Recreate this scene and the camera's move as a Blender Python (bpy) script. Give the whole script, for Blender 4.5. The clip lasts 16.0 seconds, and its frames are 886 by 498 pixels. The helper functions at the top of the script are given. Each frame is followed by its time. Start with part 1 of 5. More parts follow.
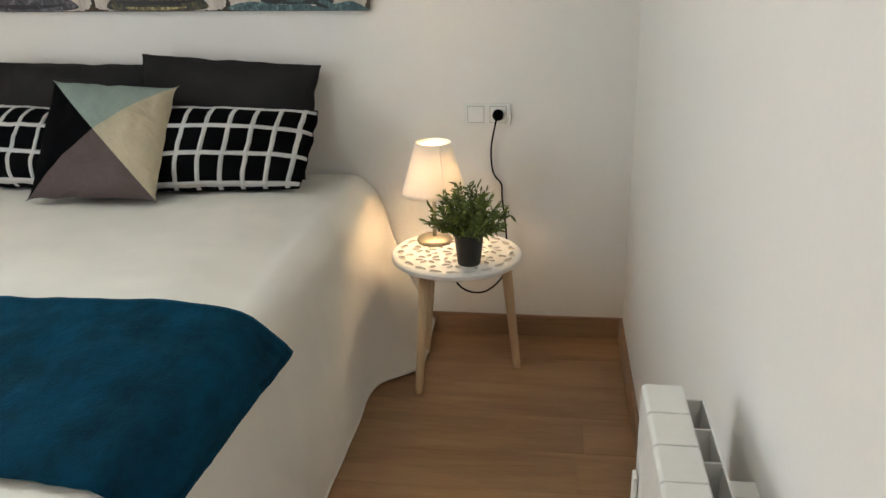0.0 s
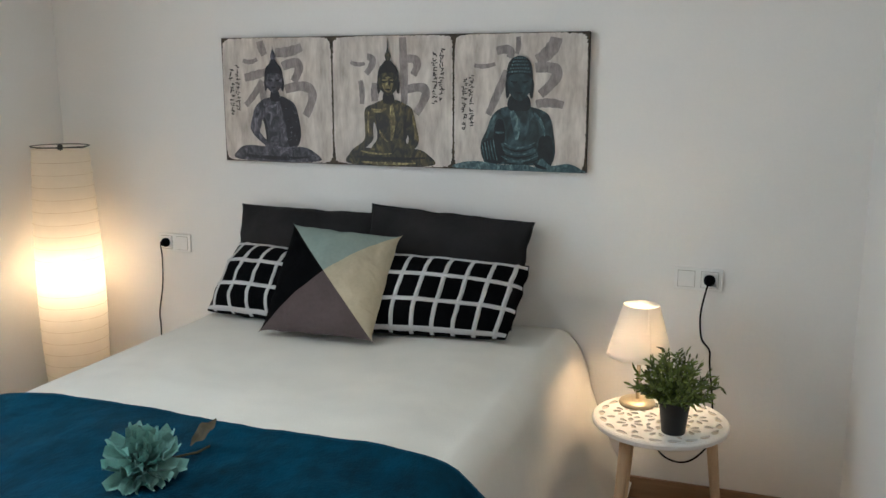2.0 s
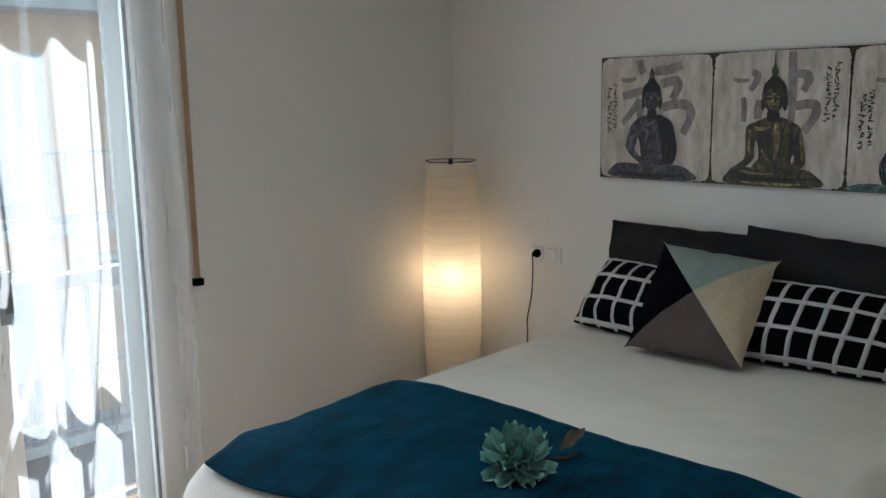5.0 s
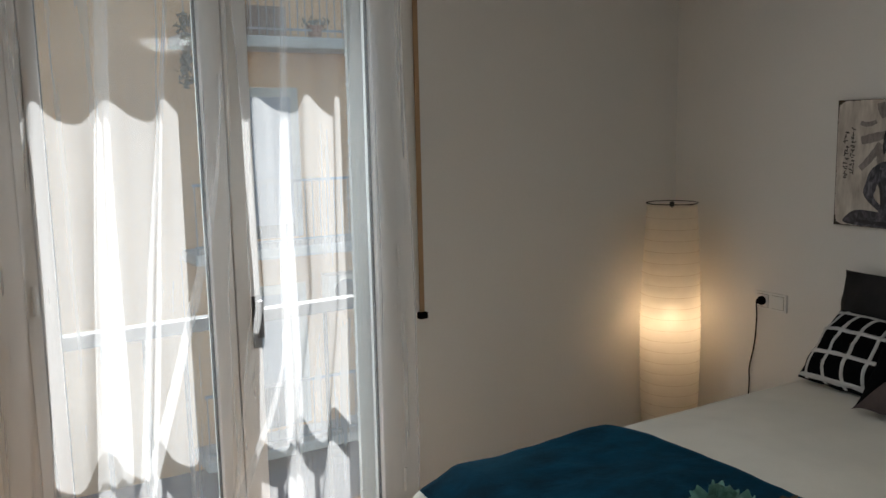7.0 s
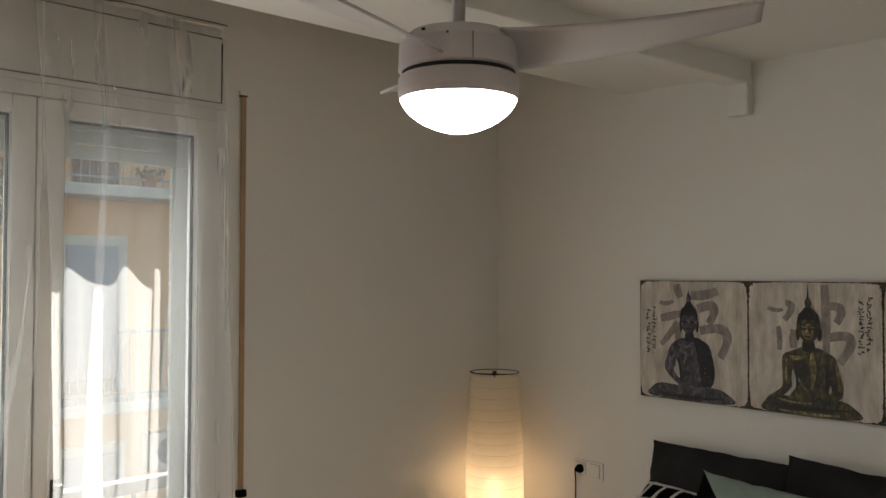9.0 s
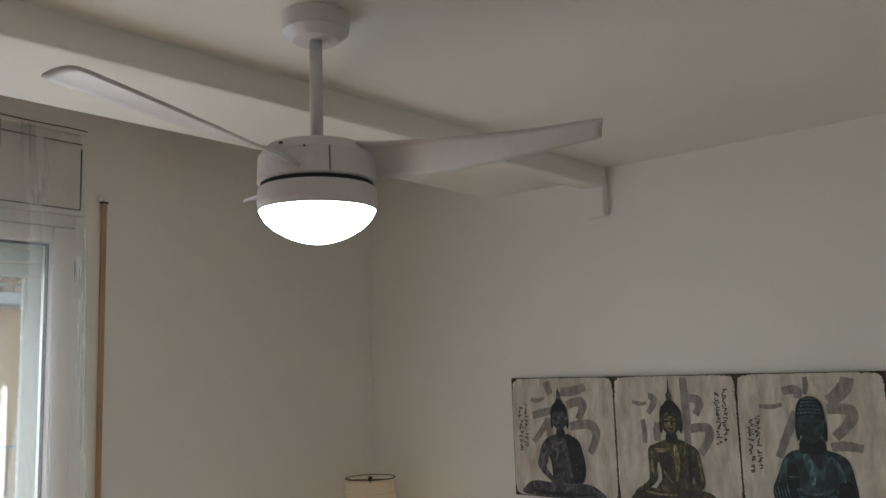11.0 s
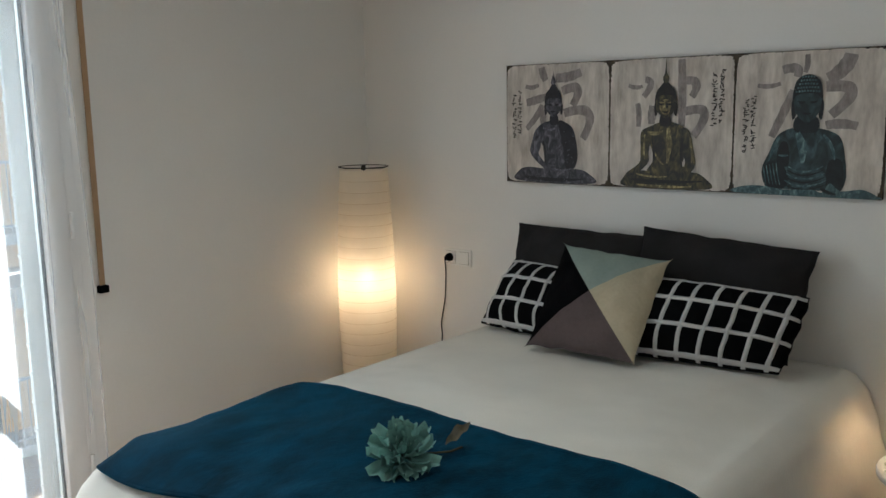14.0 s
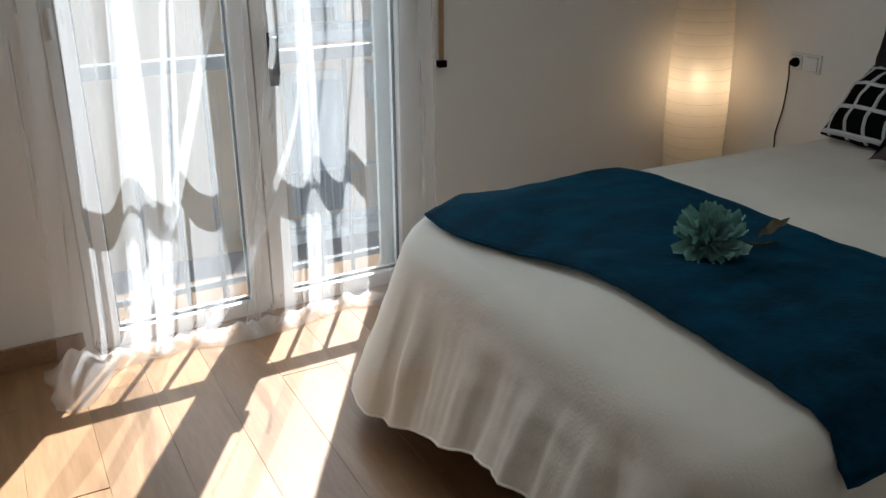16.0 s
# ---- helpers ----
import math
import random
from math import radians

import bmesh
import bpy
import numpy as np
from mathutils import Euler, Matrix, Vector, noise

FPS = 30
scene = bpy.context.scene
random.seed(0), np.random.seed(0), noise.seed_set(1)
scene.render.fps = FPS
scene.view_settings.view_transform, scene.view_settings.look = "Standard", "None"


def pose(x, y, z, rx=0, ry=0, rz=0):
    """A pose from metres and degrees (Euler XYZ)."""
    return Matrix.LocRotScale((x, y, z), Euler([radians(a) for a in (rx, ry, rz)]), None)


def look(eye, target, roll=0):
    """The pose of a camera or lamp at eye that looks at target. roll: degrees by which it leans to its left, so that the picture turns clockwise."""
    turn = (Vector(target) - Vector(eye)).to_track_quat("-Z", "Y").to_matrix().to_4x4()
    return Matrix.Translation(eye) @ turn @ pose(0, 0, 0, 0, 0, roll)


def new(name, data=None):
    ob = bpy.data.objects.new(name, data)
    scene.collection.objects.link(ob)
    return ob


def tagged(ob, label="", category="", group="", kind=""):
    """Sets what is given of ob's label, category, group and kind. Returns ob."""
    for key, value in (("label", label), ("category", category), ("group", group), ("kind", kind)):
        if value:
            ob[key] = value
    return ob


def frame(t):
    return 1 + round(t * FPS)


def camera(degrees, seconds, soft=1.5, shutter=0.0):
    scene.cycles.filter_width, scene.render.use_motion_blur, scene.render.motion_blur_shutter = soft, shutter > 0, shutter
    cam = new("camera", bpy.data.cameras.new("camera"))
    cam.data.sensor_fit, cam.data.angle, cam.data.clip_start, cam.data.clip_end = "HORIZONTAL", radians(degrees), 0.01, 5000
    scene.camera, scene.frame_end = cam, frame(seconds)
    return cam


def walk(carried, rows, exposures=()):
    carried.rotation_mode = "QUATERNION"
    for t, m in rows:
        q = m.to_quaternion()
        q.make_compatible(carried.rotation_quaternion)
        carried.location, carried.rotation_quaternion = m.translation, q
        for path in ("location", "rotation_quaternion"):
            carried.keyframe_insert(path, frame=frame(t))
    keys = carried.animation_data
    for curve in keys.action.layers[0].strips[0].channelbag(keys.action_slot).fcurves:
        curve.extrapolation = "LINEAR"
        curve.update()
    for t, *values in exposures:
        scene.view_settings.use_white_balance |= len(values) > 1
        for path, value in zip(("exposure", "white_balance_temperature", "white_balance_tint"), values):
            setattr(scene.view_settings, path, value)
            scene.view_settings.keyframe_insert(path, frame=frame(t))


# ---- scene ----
cam = camera(54.5, 16.0)
PATH = [
    (0, (2.833, -2.911, 1.408), (2.593, -1.050, 0.717), -0.9),
    (0.5, (2.811, -2.923, 1.419), (2.399, -1.072, 0.784), -1.0),
    (1, (2.796, -2.939, 1.431), (2.277, -1.095, 0.856), -0.1),
    (1.5, (2.787, -2.943, 1.457), (2.188, -1.101, 0.960), 0.2),
    (2, (2.785, -2.960, 1.484), (2.108, -1.118, 1.098), 0.0),
    (2.5, (2.782, -2.972, 1.507), (2.036, -1.146, 1.173), 0.2),
    (3, (2.778, -2.974, 1.512), (1.914, -1.198, 1.198), -0.2),
    (3.5, (2.767, -2.992, 1.514), (1.725, -1.314, 1.199), -0.6),
    (4, (2.761, -3.002, 1.514), (1.612, -1.397, 1.194), -0.5),
    (4.5, (2.758, -3.004, 1.499), (1.506, -1.478, 1.174), -0.8),
    (5, (2.754, -3.015, 1.495), (1.391, -1.593, 1.150), -0.9),
    (5.2, (2.776, -3.036, 1.504), (1.359, -1.667, 1.159), -1.1),
    (5.9, (2.797, -3.052, 1.523), (1.233, -1.856, 1.169), -1.4),
    (6.6, (2.823, -3.049, 1.557), (1.156, -1.993, 1.231), -1.4),
    (7.3, (2.855, -3.046, 1.584), (1.154, -2.022, 1.351), -0.6),
    (7.5, (2.865, -3.047, 1.589), (1.166, -2.009, 1.394), -0.2),
    (8, (2.870, -3.043, 1.623), (1.243, -1.887, 1.502), 0.6),
    (8.5, (2.887, -3.033, 1.640), (1.326, -1.783, 1.589), 0.7),
    (9, (2.896, -3.020, 1.670), (1.408, -1.684, 1.727), 0.1),
    (9.5, (2.903, -3.020, 1.689), (1.502, -1.602, 1.858), -0.0),
    (9.7, (2.908, -3.016, 1.696), (1.525, -1.586, 1.903), -0.1),
    (10.4, (2.924, -3.009, 1.707), (1.621, -1.520, 1.996), -0.8),
    (11.1, (2.938, -2.997, 1.693), (1.664, -1.479, 1.958), -2.0),
    (11.8, (2.933, -2.984, 1.664), (1.668, -1.445, 1.837), -2.7),
    (12, (2.937, -2.984, 1.654), (1.677, -1.437, 1.797), -2.7),
    (12.5, (2.913, -2.971, 1.631), (1.661, -1.412, 1.691), -2.8),
    (13, (2.904, -2.965, 1.595), (1.640, -1.416, 1.546), -2.1),
    (13.5, (2.907, -2.966, 1.524), (1.637, -1.432, 1.338), -1.3),
    (14, (2.901, -2.963, 1.483), (1.630, -1.454, 1.156), -1.0),
    (14.5, (2.921, -2.966, 1.444), (1.630, -1.510, 0.983), -0.2),
    (15, (2.941, -2.988, 1.412), (1.550, -1.670, 0.839), -0.2),
    (15.5, (2.950, -3.000, 1.392), (1.392, -1.938, 0.725), -0.6),
    (16, (2.948, -2.986, 1.374), (1.297, -2.113, 0.657), -0.4),
]
EXPOSURES = [(0, 3.40, 6150, 6), (1, 3.17, 6000, 6), (1.5, 3.2, 5800, 6), (2.5, 3.22, 5600, 4), (3.5, 3.0, 5600, 4), (5, 2.33, 5650, 4), (7.5, 1.80, 6400, 8), (8.5, 1.95, 6750, 8), (9.5, 2.18, 6950, 8), (12, 2.45, 5850, 4), (13, 2.6, 5850, 4), (14.5, 2.42, 5800, 4), (16, 1.80, 5850, 6)]
walk(cam, [(t, look(eye, target, roll)) for t, eye, target, roll in PATH], EXPOSURES)

# ---- world, sun and large lights ----
SUN_WAY = Vector((0.54, -0.32, -0.777)).normalized()
world = bpy.data.worlds.new("sky")
scene.world = world
world.use_nodes = True
wn = world.node_tree.nodes
sky = wn.new("ShaderNodeTexSky")
sky.sky_type, sky.sun_disc = "NISHITA", False
sky.sun_elevation = math.asin(-SUN_WAY.z)
sky.sun_rotation = math.atan2(-SUN_WAY.x, -SUN_WAY.y)
world.node_tree.links.new(sky.outputs[0], wn["Background"].inputs[0])
wn["Background"].inputs[1].default_value = 0.07
sun = new("sun", bpy.data.lights.new("sun", "SUN"))
sun.data.energy, sun.data.angle, sun.data.color = 5.0, radians(0.5), (1.0, 0.97, 0.93)
sun.matrix_world = look((-6, 4, 9), Vector((-6, 4, 9)) + SUN_WAY)

scene.cycles.transparent_max_bounces = 32   # several layers of voile and glass lie behind one another

ROOM_X, BACK_Y = 3.113, -4.3
CEIL = 2.465
WALL = pose(-0.06, 0, 0, 0, 0, 2.58)   # the window wall is not quite square to the head wall

# unseen area lamp added outside the panes, standing in for skylight
sky_light = new("window_daylight", bpy.data.lights.new("window_daylight", "AREA"))
sky_light.data.shape, sky_light.data.size, sky_light.data.size_y = "RECTANGLE", 1.1, 1.9
sky_light.data.energy, sky_light.data.color = 1.8, (0.93, 0.96, 1.0)
sky_light.matrix_world = WALL @ look((-0.10, -2.16, 1.12), (2.0, -2.16, 1.0))
# a second added lamp, room side of the voile, for daylight without haze on the cloth
veil = new("veil_daylight", sky_light.data.copy())
veil.data.energy = 1.25
veil.matrix_world = WALL @ look((0.21, -2.16, 1.12), (2.2, -2.16, 1.0))


# ---- materials ----
def material(name, color, rough=0.6, metal=0.0, vary=0.08, scale=6.0, fine=90.0, bump=0.0, bump_scale=120.0,
             sheen=0.0, stretch=(1, 1, 1), tint=None, coat=0.0, per_object=0.0, crease=0.0, crease_scale=11.0):
    m = bpy.data.materials.new(name)
    m.use_nodes = True
    n, link = m.node_tree.nodes, m.node_tree.links.new
    b = n["Principled BSDF"]
    b.inputs["Roughness"].default_value, b.inputs["Metallic"].default_value = rough, metal
    b.inputs["Sheen Weight"].default_value = sheen
    if rough >= 0.85:
        b.inputs["Specular IOR Level"].default_value = 0.12
    b.inputs["Coat Weight"].default_value = coat
    co = n.new("ShaderNodeTexCoord")
    mp = n.new("ShaderNodeMapping")
    mp.inputs["Scale"].default_value = stretch
    link(co.outputs["Object"], mp.inputs[0])
    big, small = n.new("ShaderNodeTexNoise"), n.new("ShaderNodeTexNoise")
    big.inputs["Scale"].default_value, small.inputs["Scale"].default_value = scale, fine
    big.inputs["Detail"].default_value = small.inputs["Detail"].default_value = 4
    link(mp.outputs[0], big.inputs[0]), link(mp.outputs[0], small.inputs[0])
    mix = n.new("ShaderNodeMix")
    mix.data_type, mix.blend_type = "RGBA", "MIX"
    low = tuple(c * (1 - 2.2 * vary) for c in (tint or color))
    high = tuple(min(1, c * (1 + vary)) for c in color)
    mix.inputs[6].default_value, mix.inputs[7].default_value = (*low, 1), (*high, 1)
    add = n.new("ShaderNodeMath")
    add.operation = "MULTIPLY_ADD"
    link(small.outputs[0], add.inputs[0])
    add.inputs[1].default_value = 0.45
    link(big.outputs[0], add.inputs[2])
    ramp = n.new("ShaderNodeMapRange")
    ramp.inputs[1].default_value, ramp.inputs[2].default_value = 0.45, 0.95
    link(add.outputs[0], ramp.inputs[0]), link(ramp.outputs[0], mix.inputs[0])
    out = mix.outputs[2]
    if per_object:
        info, hsv = n.new("ShaderNodeObjectInfo"), n.new("ShaderNodeHueSaturation")
        r = n.new("ShaderNodeMapRange")
        r.inputs[3].default_value, r.inputs[4].default_value = 1 - per_object, 1 + per_object
        link(info.outputs["Random"], r.inputs[0]), link(r.outputs[0], hsv.inputs["Value"]), link(out, hsv.inputs["Color"])
        out = hsv.outputs[0]
    link(out, b.inputs["Base Color"])
    if bump:
        bp, t = n.new("ShaderNodeBump"), n.new("ShaderNodeTexNoise")
        t.inputs["Scale"].default_value, t.inputs["Detail"].default_value = bump_scale, 5
        link(mp.outputs[0], t.inputs[0]), link(t.outputs[0], bp.inputs["Height"])
        bp.inputs["Strength"].default_value, bp.inputs["Distance"].default_value = bump, 0.01
        link(bp.outputs[0], b.inputs["Normal"])
        if crease:
            cr, ct = n.new("ShaderNodeBump"), n.new("ShaderNodeTexNoise")
            ct.inputs["Scale"].default_value, ct.inputs["Detail"].default_value, ct.inputs["Distortion"].default_value = crease_scale, 2, 0.8
            link(co.outputs["Object"], ct.inputs[0]), link(ct.outputs[0], cr.inputs["Height"])
            cr.inputs["Strength"].default_value, cr.inputs["Distance"].default_value = crease, 0.03
            link(cr.outputs[0], bp.inputs["Normal"])
    return m


def glowing(name, color, strength):
    m = bpy.data.materials.new(name)
    m.use_nodes = True
    b = m.node_tree.nodes["Principled BSDF"]
    b.inputs["Base Color"].default_value = (0.9, 0.9, 0.9, 1)
    b.inputs["Emission Color"].default_value, b.inputs["Emission Strength"].default_value = (*color, 1), strength
    return m


def sheer(name, color, clear, through_share, scale=400.0, vary=0.15, facing=None):
    """Thin cloth or paper: part open weave, part diffuse, part passing light on."""
    m = bpy.data.materials.new(name)
    m.use_nodes = True
    n, link = m.node_tree.nodes, m.node_tree.links.new
    n.remove(n["Principled BSDF"])
    tr, df, tl = n.new("ShaderNodeBsdfTransparent"), n.new("ShaderNodeBsdfDiffuse"), n.new("ShaderNodeBsdfTranslucent")
    df.inputs[0].default_value = tl.inputs[0].default_value = (*color, 1)
    if facing:
        # loose threads scatter alike on both flanks of a fold
        geo, lean = n.new("ShaderNodeNewGeometry"), n.new("ShaderNodeVectorMath")
        lean.operation = "MULTIPLY_ADD"
        link(geo.outputs["Normal"], lean.inputs[0])
        lean.inputs[1].default_value, lean.inputs[2].default_value = (0.6, 0.6, 0.6), facing
        link(lean.outputs[0], df.inputs["Normal"]), link(lean.outputs[0], tl.inputs["Normal"])
    a, b = n.new("ShaderNodeMixShader"), n.new("ShaderNodeMixShader")
    a.inputs[0].default_value = through_share
    link(df.outputs[0], a.inputs[1]), link(tl.outputs[0], a.inputs[2])
    co, t = n.new("ShaderNodeTexCoord"), n.new("ShaderNodeTexNoise")
    t.inputs["Scale"].default_value, t.inputs["Detail"].default_value = scale, 3
    strand = n.new("ShaderNodeMapping")
    strand.inputs["Scale"].default_value = (1, 1, 0.04) if facing else (1, 1, 1)
    link(co.outputs["Object"], strand.inputs[0]), link(strand.outputs[0], t.inputs[0])
    r = n.new("ShaderNodeMapRange")
    r.inputs[1].default_value, r.inputs[2].default_value = 0.3, 0.7
    r.inputs[3].default_value, r.inputs[4].default_value = max(0, clear - vary), min(1, clear + vary)
    link(t.outputs[0], r.inputs[0]), link(r.outputs[0], b.inputs[0])
    link(a.outputs[0], b.inputs[1]), link(tr.outputs[0], b.inputs[2])
    link(b.outputs[0], n["Material Output"].inputs[0])
    return m


def wood(name, light, dark, rough=0.45, per_object=0.12, along=(1.2, 14, 14), ring=3.0):
    m = bpy.data.materials.new(name)
    m.use_nodes = True
    n, link = m.node_tree.nodes, m.node_tree.links.new
    b = n["Principled BSDF"]
    b.inputs["Roughness"].default_value = rough
    co, info, mp = n.new("ShaderNodeTexCoord"), n.new("ShaderNodeObjectInfo"), n.new("ShaderNodeMapping")
    shift = n.new("ShaderNodeVectorMath")
    shift.operation = "MULTIPLY_ADD"
    link(info.outputs["Random"], shift.inputs[0])
    shift.inputs[1].default_value = (37, 19, 11)
    link(co.outputs["Object"], shift.inputs[2])
    mp.inputs["Scale"].default_value = along
    link(shift.outputs[0], mp.inputs[0])
    g, fine = n.new("ShaderNodeTexNoise"), n.new("ShaderNodeTexNoise")
    g.inputs["Scale"].default_value, g.inputs["Detail"].default_value, g.inputs["Distortion"].default_value = ring, 5, 1.2
    fine.inputs["Scale"].default_value, fine.inputs["Detail"].default_value = 22, 4
    link(mp.outputs[0], g.inputs[0]), link(mp.outputs[0], fine.inputs[0])
    add = n.new("ShaderNodeMath")
    add.operation = "MULTIPLY_ADD"
    add.inputs[1].default_value = 0.35
    link(fine.outputs[0], add.inputs[0]), link(g.outputs[0], add.inputs[2])
    ramp = n.new("ShaderNodeValToRGB")
    ramp.color_ramp.elements[0].position, ramp.color_ramp.elements[0].color = 0.45, (*dark, 1)
    ramp.color_ramp.elements[1].position, ramp.color_ramp.elements[1].color = 0.85, (*light, 1)
    link(add.outputs[0], ramp.inputs[0])
    hsv, r = n.new("ShaderNodeHueSaturation"), n.new("ShaderNodeMapRange")
    r.inputs[3].default_value, r.inputs[4].default_value = 1 - per_object, 1 + per_object
    link(info.outputs["Random"], r.inputs[0]), link(r.outputs[0], hsv.inputs["Value"]), link(ramp.outputs[0], hsv.inputs["Color"])
    link(hsv.outputs[0], b.inputs["Base Color"])
    bp = n.new("ShaderNodeBump")
    bp.inputs["Strength"].default_value, bp.inputs["Distance"].default_value = 0.12, 0.003
    link(fine.outputs[0], bp.inputs["Height"]), link(bp.outputs[0], b.inputs["Normal"])
    return m


def glass(name):
    m = bpy.data.materials.new(name)
    m.use_nodes = True
    n, link = m.node_tree.nodes, m.node_tree.links.new
    n.remove(n["Principled BSDF"])
    tr, gl, fr, mx = (n.new("ShaderNode" + k) for k in ("BsdfTransparent", "BsdfGlossy", "Fresnel", "MixShader"))
    tr.inputs[0].default_value = (0.93, 0.95, 0.94, 1)
    gl.inputs["Roughness"].default_value = 0.02
    fr.inputs[0].default_value = 1.3
    link(fr.outputs[0], mx.inputs[0]), link(tr.outputs[0], mx.inputs[1]), link(gl.outputs[0], mx.inputs[2])
    link(mx.outputs[0], n["Material Output"].inputs[0])
    return m


M_WALL = material("wall_paint", (0.80, 0.775, 0.735), 0.75, vary=0.015, scale=1.5, bump=0.06, bump_scale=60)
M_CEIL = material("ceiling_paint", (0.80, 0.78, 0.74), 0.8, vary=0.015, scale=1.5, bump=0.05, bump_scale=50)
M_PLANK = wood("oak_laminate", (0.365, 0.208, 0.098), (0.25, 0.134, 0.058), 0.36, 0.07, (0.7, 5, 5), 2.2)
M_SKIRT = wood("oak_baseboard", (0.34, 0.20, 0.105), (0.24, 0.135, 0.068), 0.45, 0.03)
M_GAP = material("dark_joint", (0.14, 0.08, 0.04), 0.9)
M_PVC = material("white_pvc", (0.80, 0.79, 0.76), 0.35, vary=0.02, scale=3)
M_GLASS = glass("window_glass")
M_SEAM = material("black_seam", (0.02, 0.02, 0.02), 0.8)
M_COVER = material("white_coverlet", (0.80, 0.765, 0.69), 0.9, vary=0.03, scale=5, fine=300, bump=0.16, bump_scale=230, stretch=(1, 1, 0.25), crease=0.07, crease_scale=7)
M_THROW = material("petrol_blue_fleece", (0.0008, 0.031, 0.062), 0.9, vary=0.3, scale=13, fine=60, bump=0.3, bump_scale=220, crease=0.2, crease_scale=6, stretch=(1, 0.5, 1))
pile = M_THROW.node_tree.nodes["Principled BSDF"].inputs
pile["Sheen Weight"].default_value, pile["Sheen Roughness"].default_value, pile["Sheen Tint"].default_value = 0.17, 0.4, (0.03, 0.42, 0.72, 1)
M_DARK = material("charcoal_linen", (0.028, 0.0265, 0.0265), 0.9, vary=0.18, scale=7, fine=500, bump=0.25, bump_scale=500, crease=0.35, crease_scale=9)
M_BLACK = material("black_cotton", (0.0042, 0.0042, 0.0046), 0.9, vary=0.2, fine=500, bump=0.2, bump_scale=500, crease=0.3)
M_BLACK.node_tree.nodes["Principled BSDF"].inputs["Specular IOR Level"].default_value = 0.03
M_WHITE_TAPE = material("white_tufting", (0.64, 0.63, 0.615), 0.95, vary=0.08, fine=400, bump=0.6, bump_scale=500)
M_SAGE = material("sage_green_velour", (0.265, 0.325, 0.29), 0.9, vary=0.07, bump=0.2, bump_scale=400, crease=0.35)
M_SAND = material("sand_velour", (0.47, 0.405, 0.285), 0.9, vary=0.07, bump=0.2, bump_scale=400, crease=0.45)
M_TAUPE = material("taupe_velour", (0.108, 0.082, 0.078), 0.9, vary=0.09, bump=0.2, bump_scale=400, crease=0.45)
M_CURTAIN = sheer("sheer_voile", (0.96, 0.965, 0.97), 0.765, 0.80, 20.0, vary=0.035, facing=(1, 0, 0.1))
M_GAUZE = sheer("gathered_voile", (0.95, 0.95, 0.945), 0.56, 0.6, 9.0, vary=0.05)
M_PAPER = sheer("rice_paper", (0.88, 0.82, 0.72), 0.03, 0.70, 30, 0.015)
M_WIRE = material("black_wire", (0.02, 0.02, 0.02), 0.5, vary=0.1)
M_RAIL = material("dark_grey_iron", (0.055, 0.055, 0.06), 0.55, vary=0.15, scale=20, bump=0.1)


# ---- mesh helpers ----
def part(name, bm, mat, parent=None, label="", smooth=False, m=None):
    me = bpy.data.meshes.new(name)
    bmesh.ops.recalc_face_normals(bm, faces=bm.faces)
    if smooth:
        for f in bm.faces:
            f.smooth = True
    bm.to_mesh(me)
    bm.free()
    me.materials.append(mat)
    ob = new(name, me)
    if parent:
        ob.parent = parent
    if m is not None:
        ob.matrix_basis = m
    if label:
        tagged(ob, label)
    return ob


def again(ob, m, parent=None):
    """One more piece on the same mesh."""
    o = new(ob.name.split(".")[0], ob.data)
    o.parent = parent or ob.parent
    o.matrix_basis = m
    return o


def thing(name, label, category, group="", kind="", m=None):
    ob = new(name)
    ob.empty_display_size = 0.05
    if m is not None:
        ob.matrix_basis = m
    return tagged(ob, label, category, group, kind)


def box(x0, x1, y0, y1, z0, z1, bevel=0.0, bm=None, seg=2):
    own = bmesh.new()
    bmesh.ops.create_cube(own, size=1)
    for v in own.verts:
        v.co = ((x0 + x1) / 2 + v.co.x * (x1 - x0), (y0 + y1) / 2 + v.co.y * (y1 - y0), (z0 + z1) / 2 + v.co.z * (z1 - z0))
    if bevel:
        bmesh.ops.bevel(own, geom=own.edges[:], offset=bevel, segments=seg, affect="EDGES", profile=0.6)
    return merge(bm, own)


def merge(bm, own):
    if bm is None:
        return own
    tmp = bpy.data.meshes.new("tmp")
    own.to_mesh(tmp)
    bm.from_mesh(tmp)
    bpy.data.meshes.remove(tmp)
    own.free()
    return bm


def tube(points, radius, seg=8, bm=None, caps=True):
    """A round bar along points; radius is a number or one for each point."""
    bm = bm or bmesh.new()
    pts = [Vector(p) for p in points]
    rs = radius if isinstance(radius, (list, tuple)) else [radius] * len(pts)
    rings, side = [], None
    for i, p in enumerate(pts):
        d = (pts[min(i + 1, len(pts) - 1)] - pts[max(i - 1, 0)]).normalized()
        if side is None:
            side = d.orthogonal().normalized()
        side = (side - d * side.dot(d)).normalized()
        up = d.cross(side)
        rings.append([bm.verts.new(p + (side * math.cos(a) + up * math.sin(a)) * rs[i]) for a in (2 * math.pi * k / seg for k in range(seg))])
    for a, b in zip(rings, rings[1:]):
        for k in range(seg):
            bm.faces.new((a[k], a[(k + 1) % seg], b[(k + 1) % seg], b[k]))
    if caps:
        bm.faces.new(rings[0][::-1]), bm.faces.new(rings[-1])
    return bm


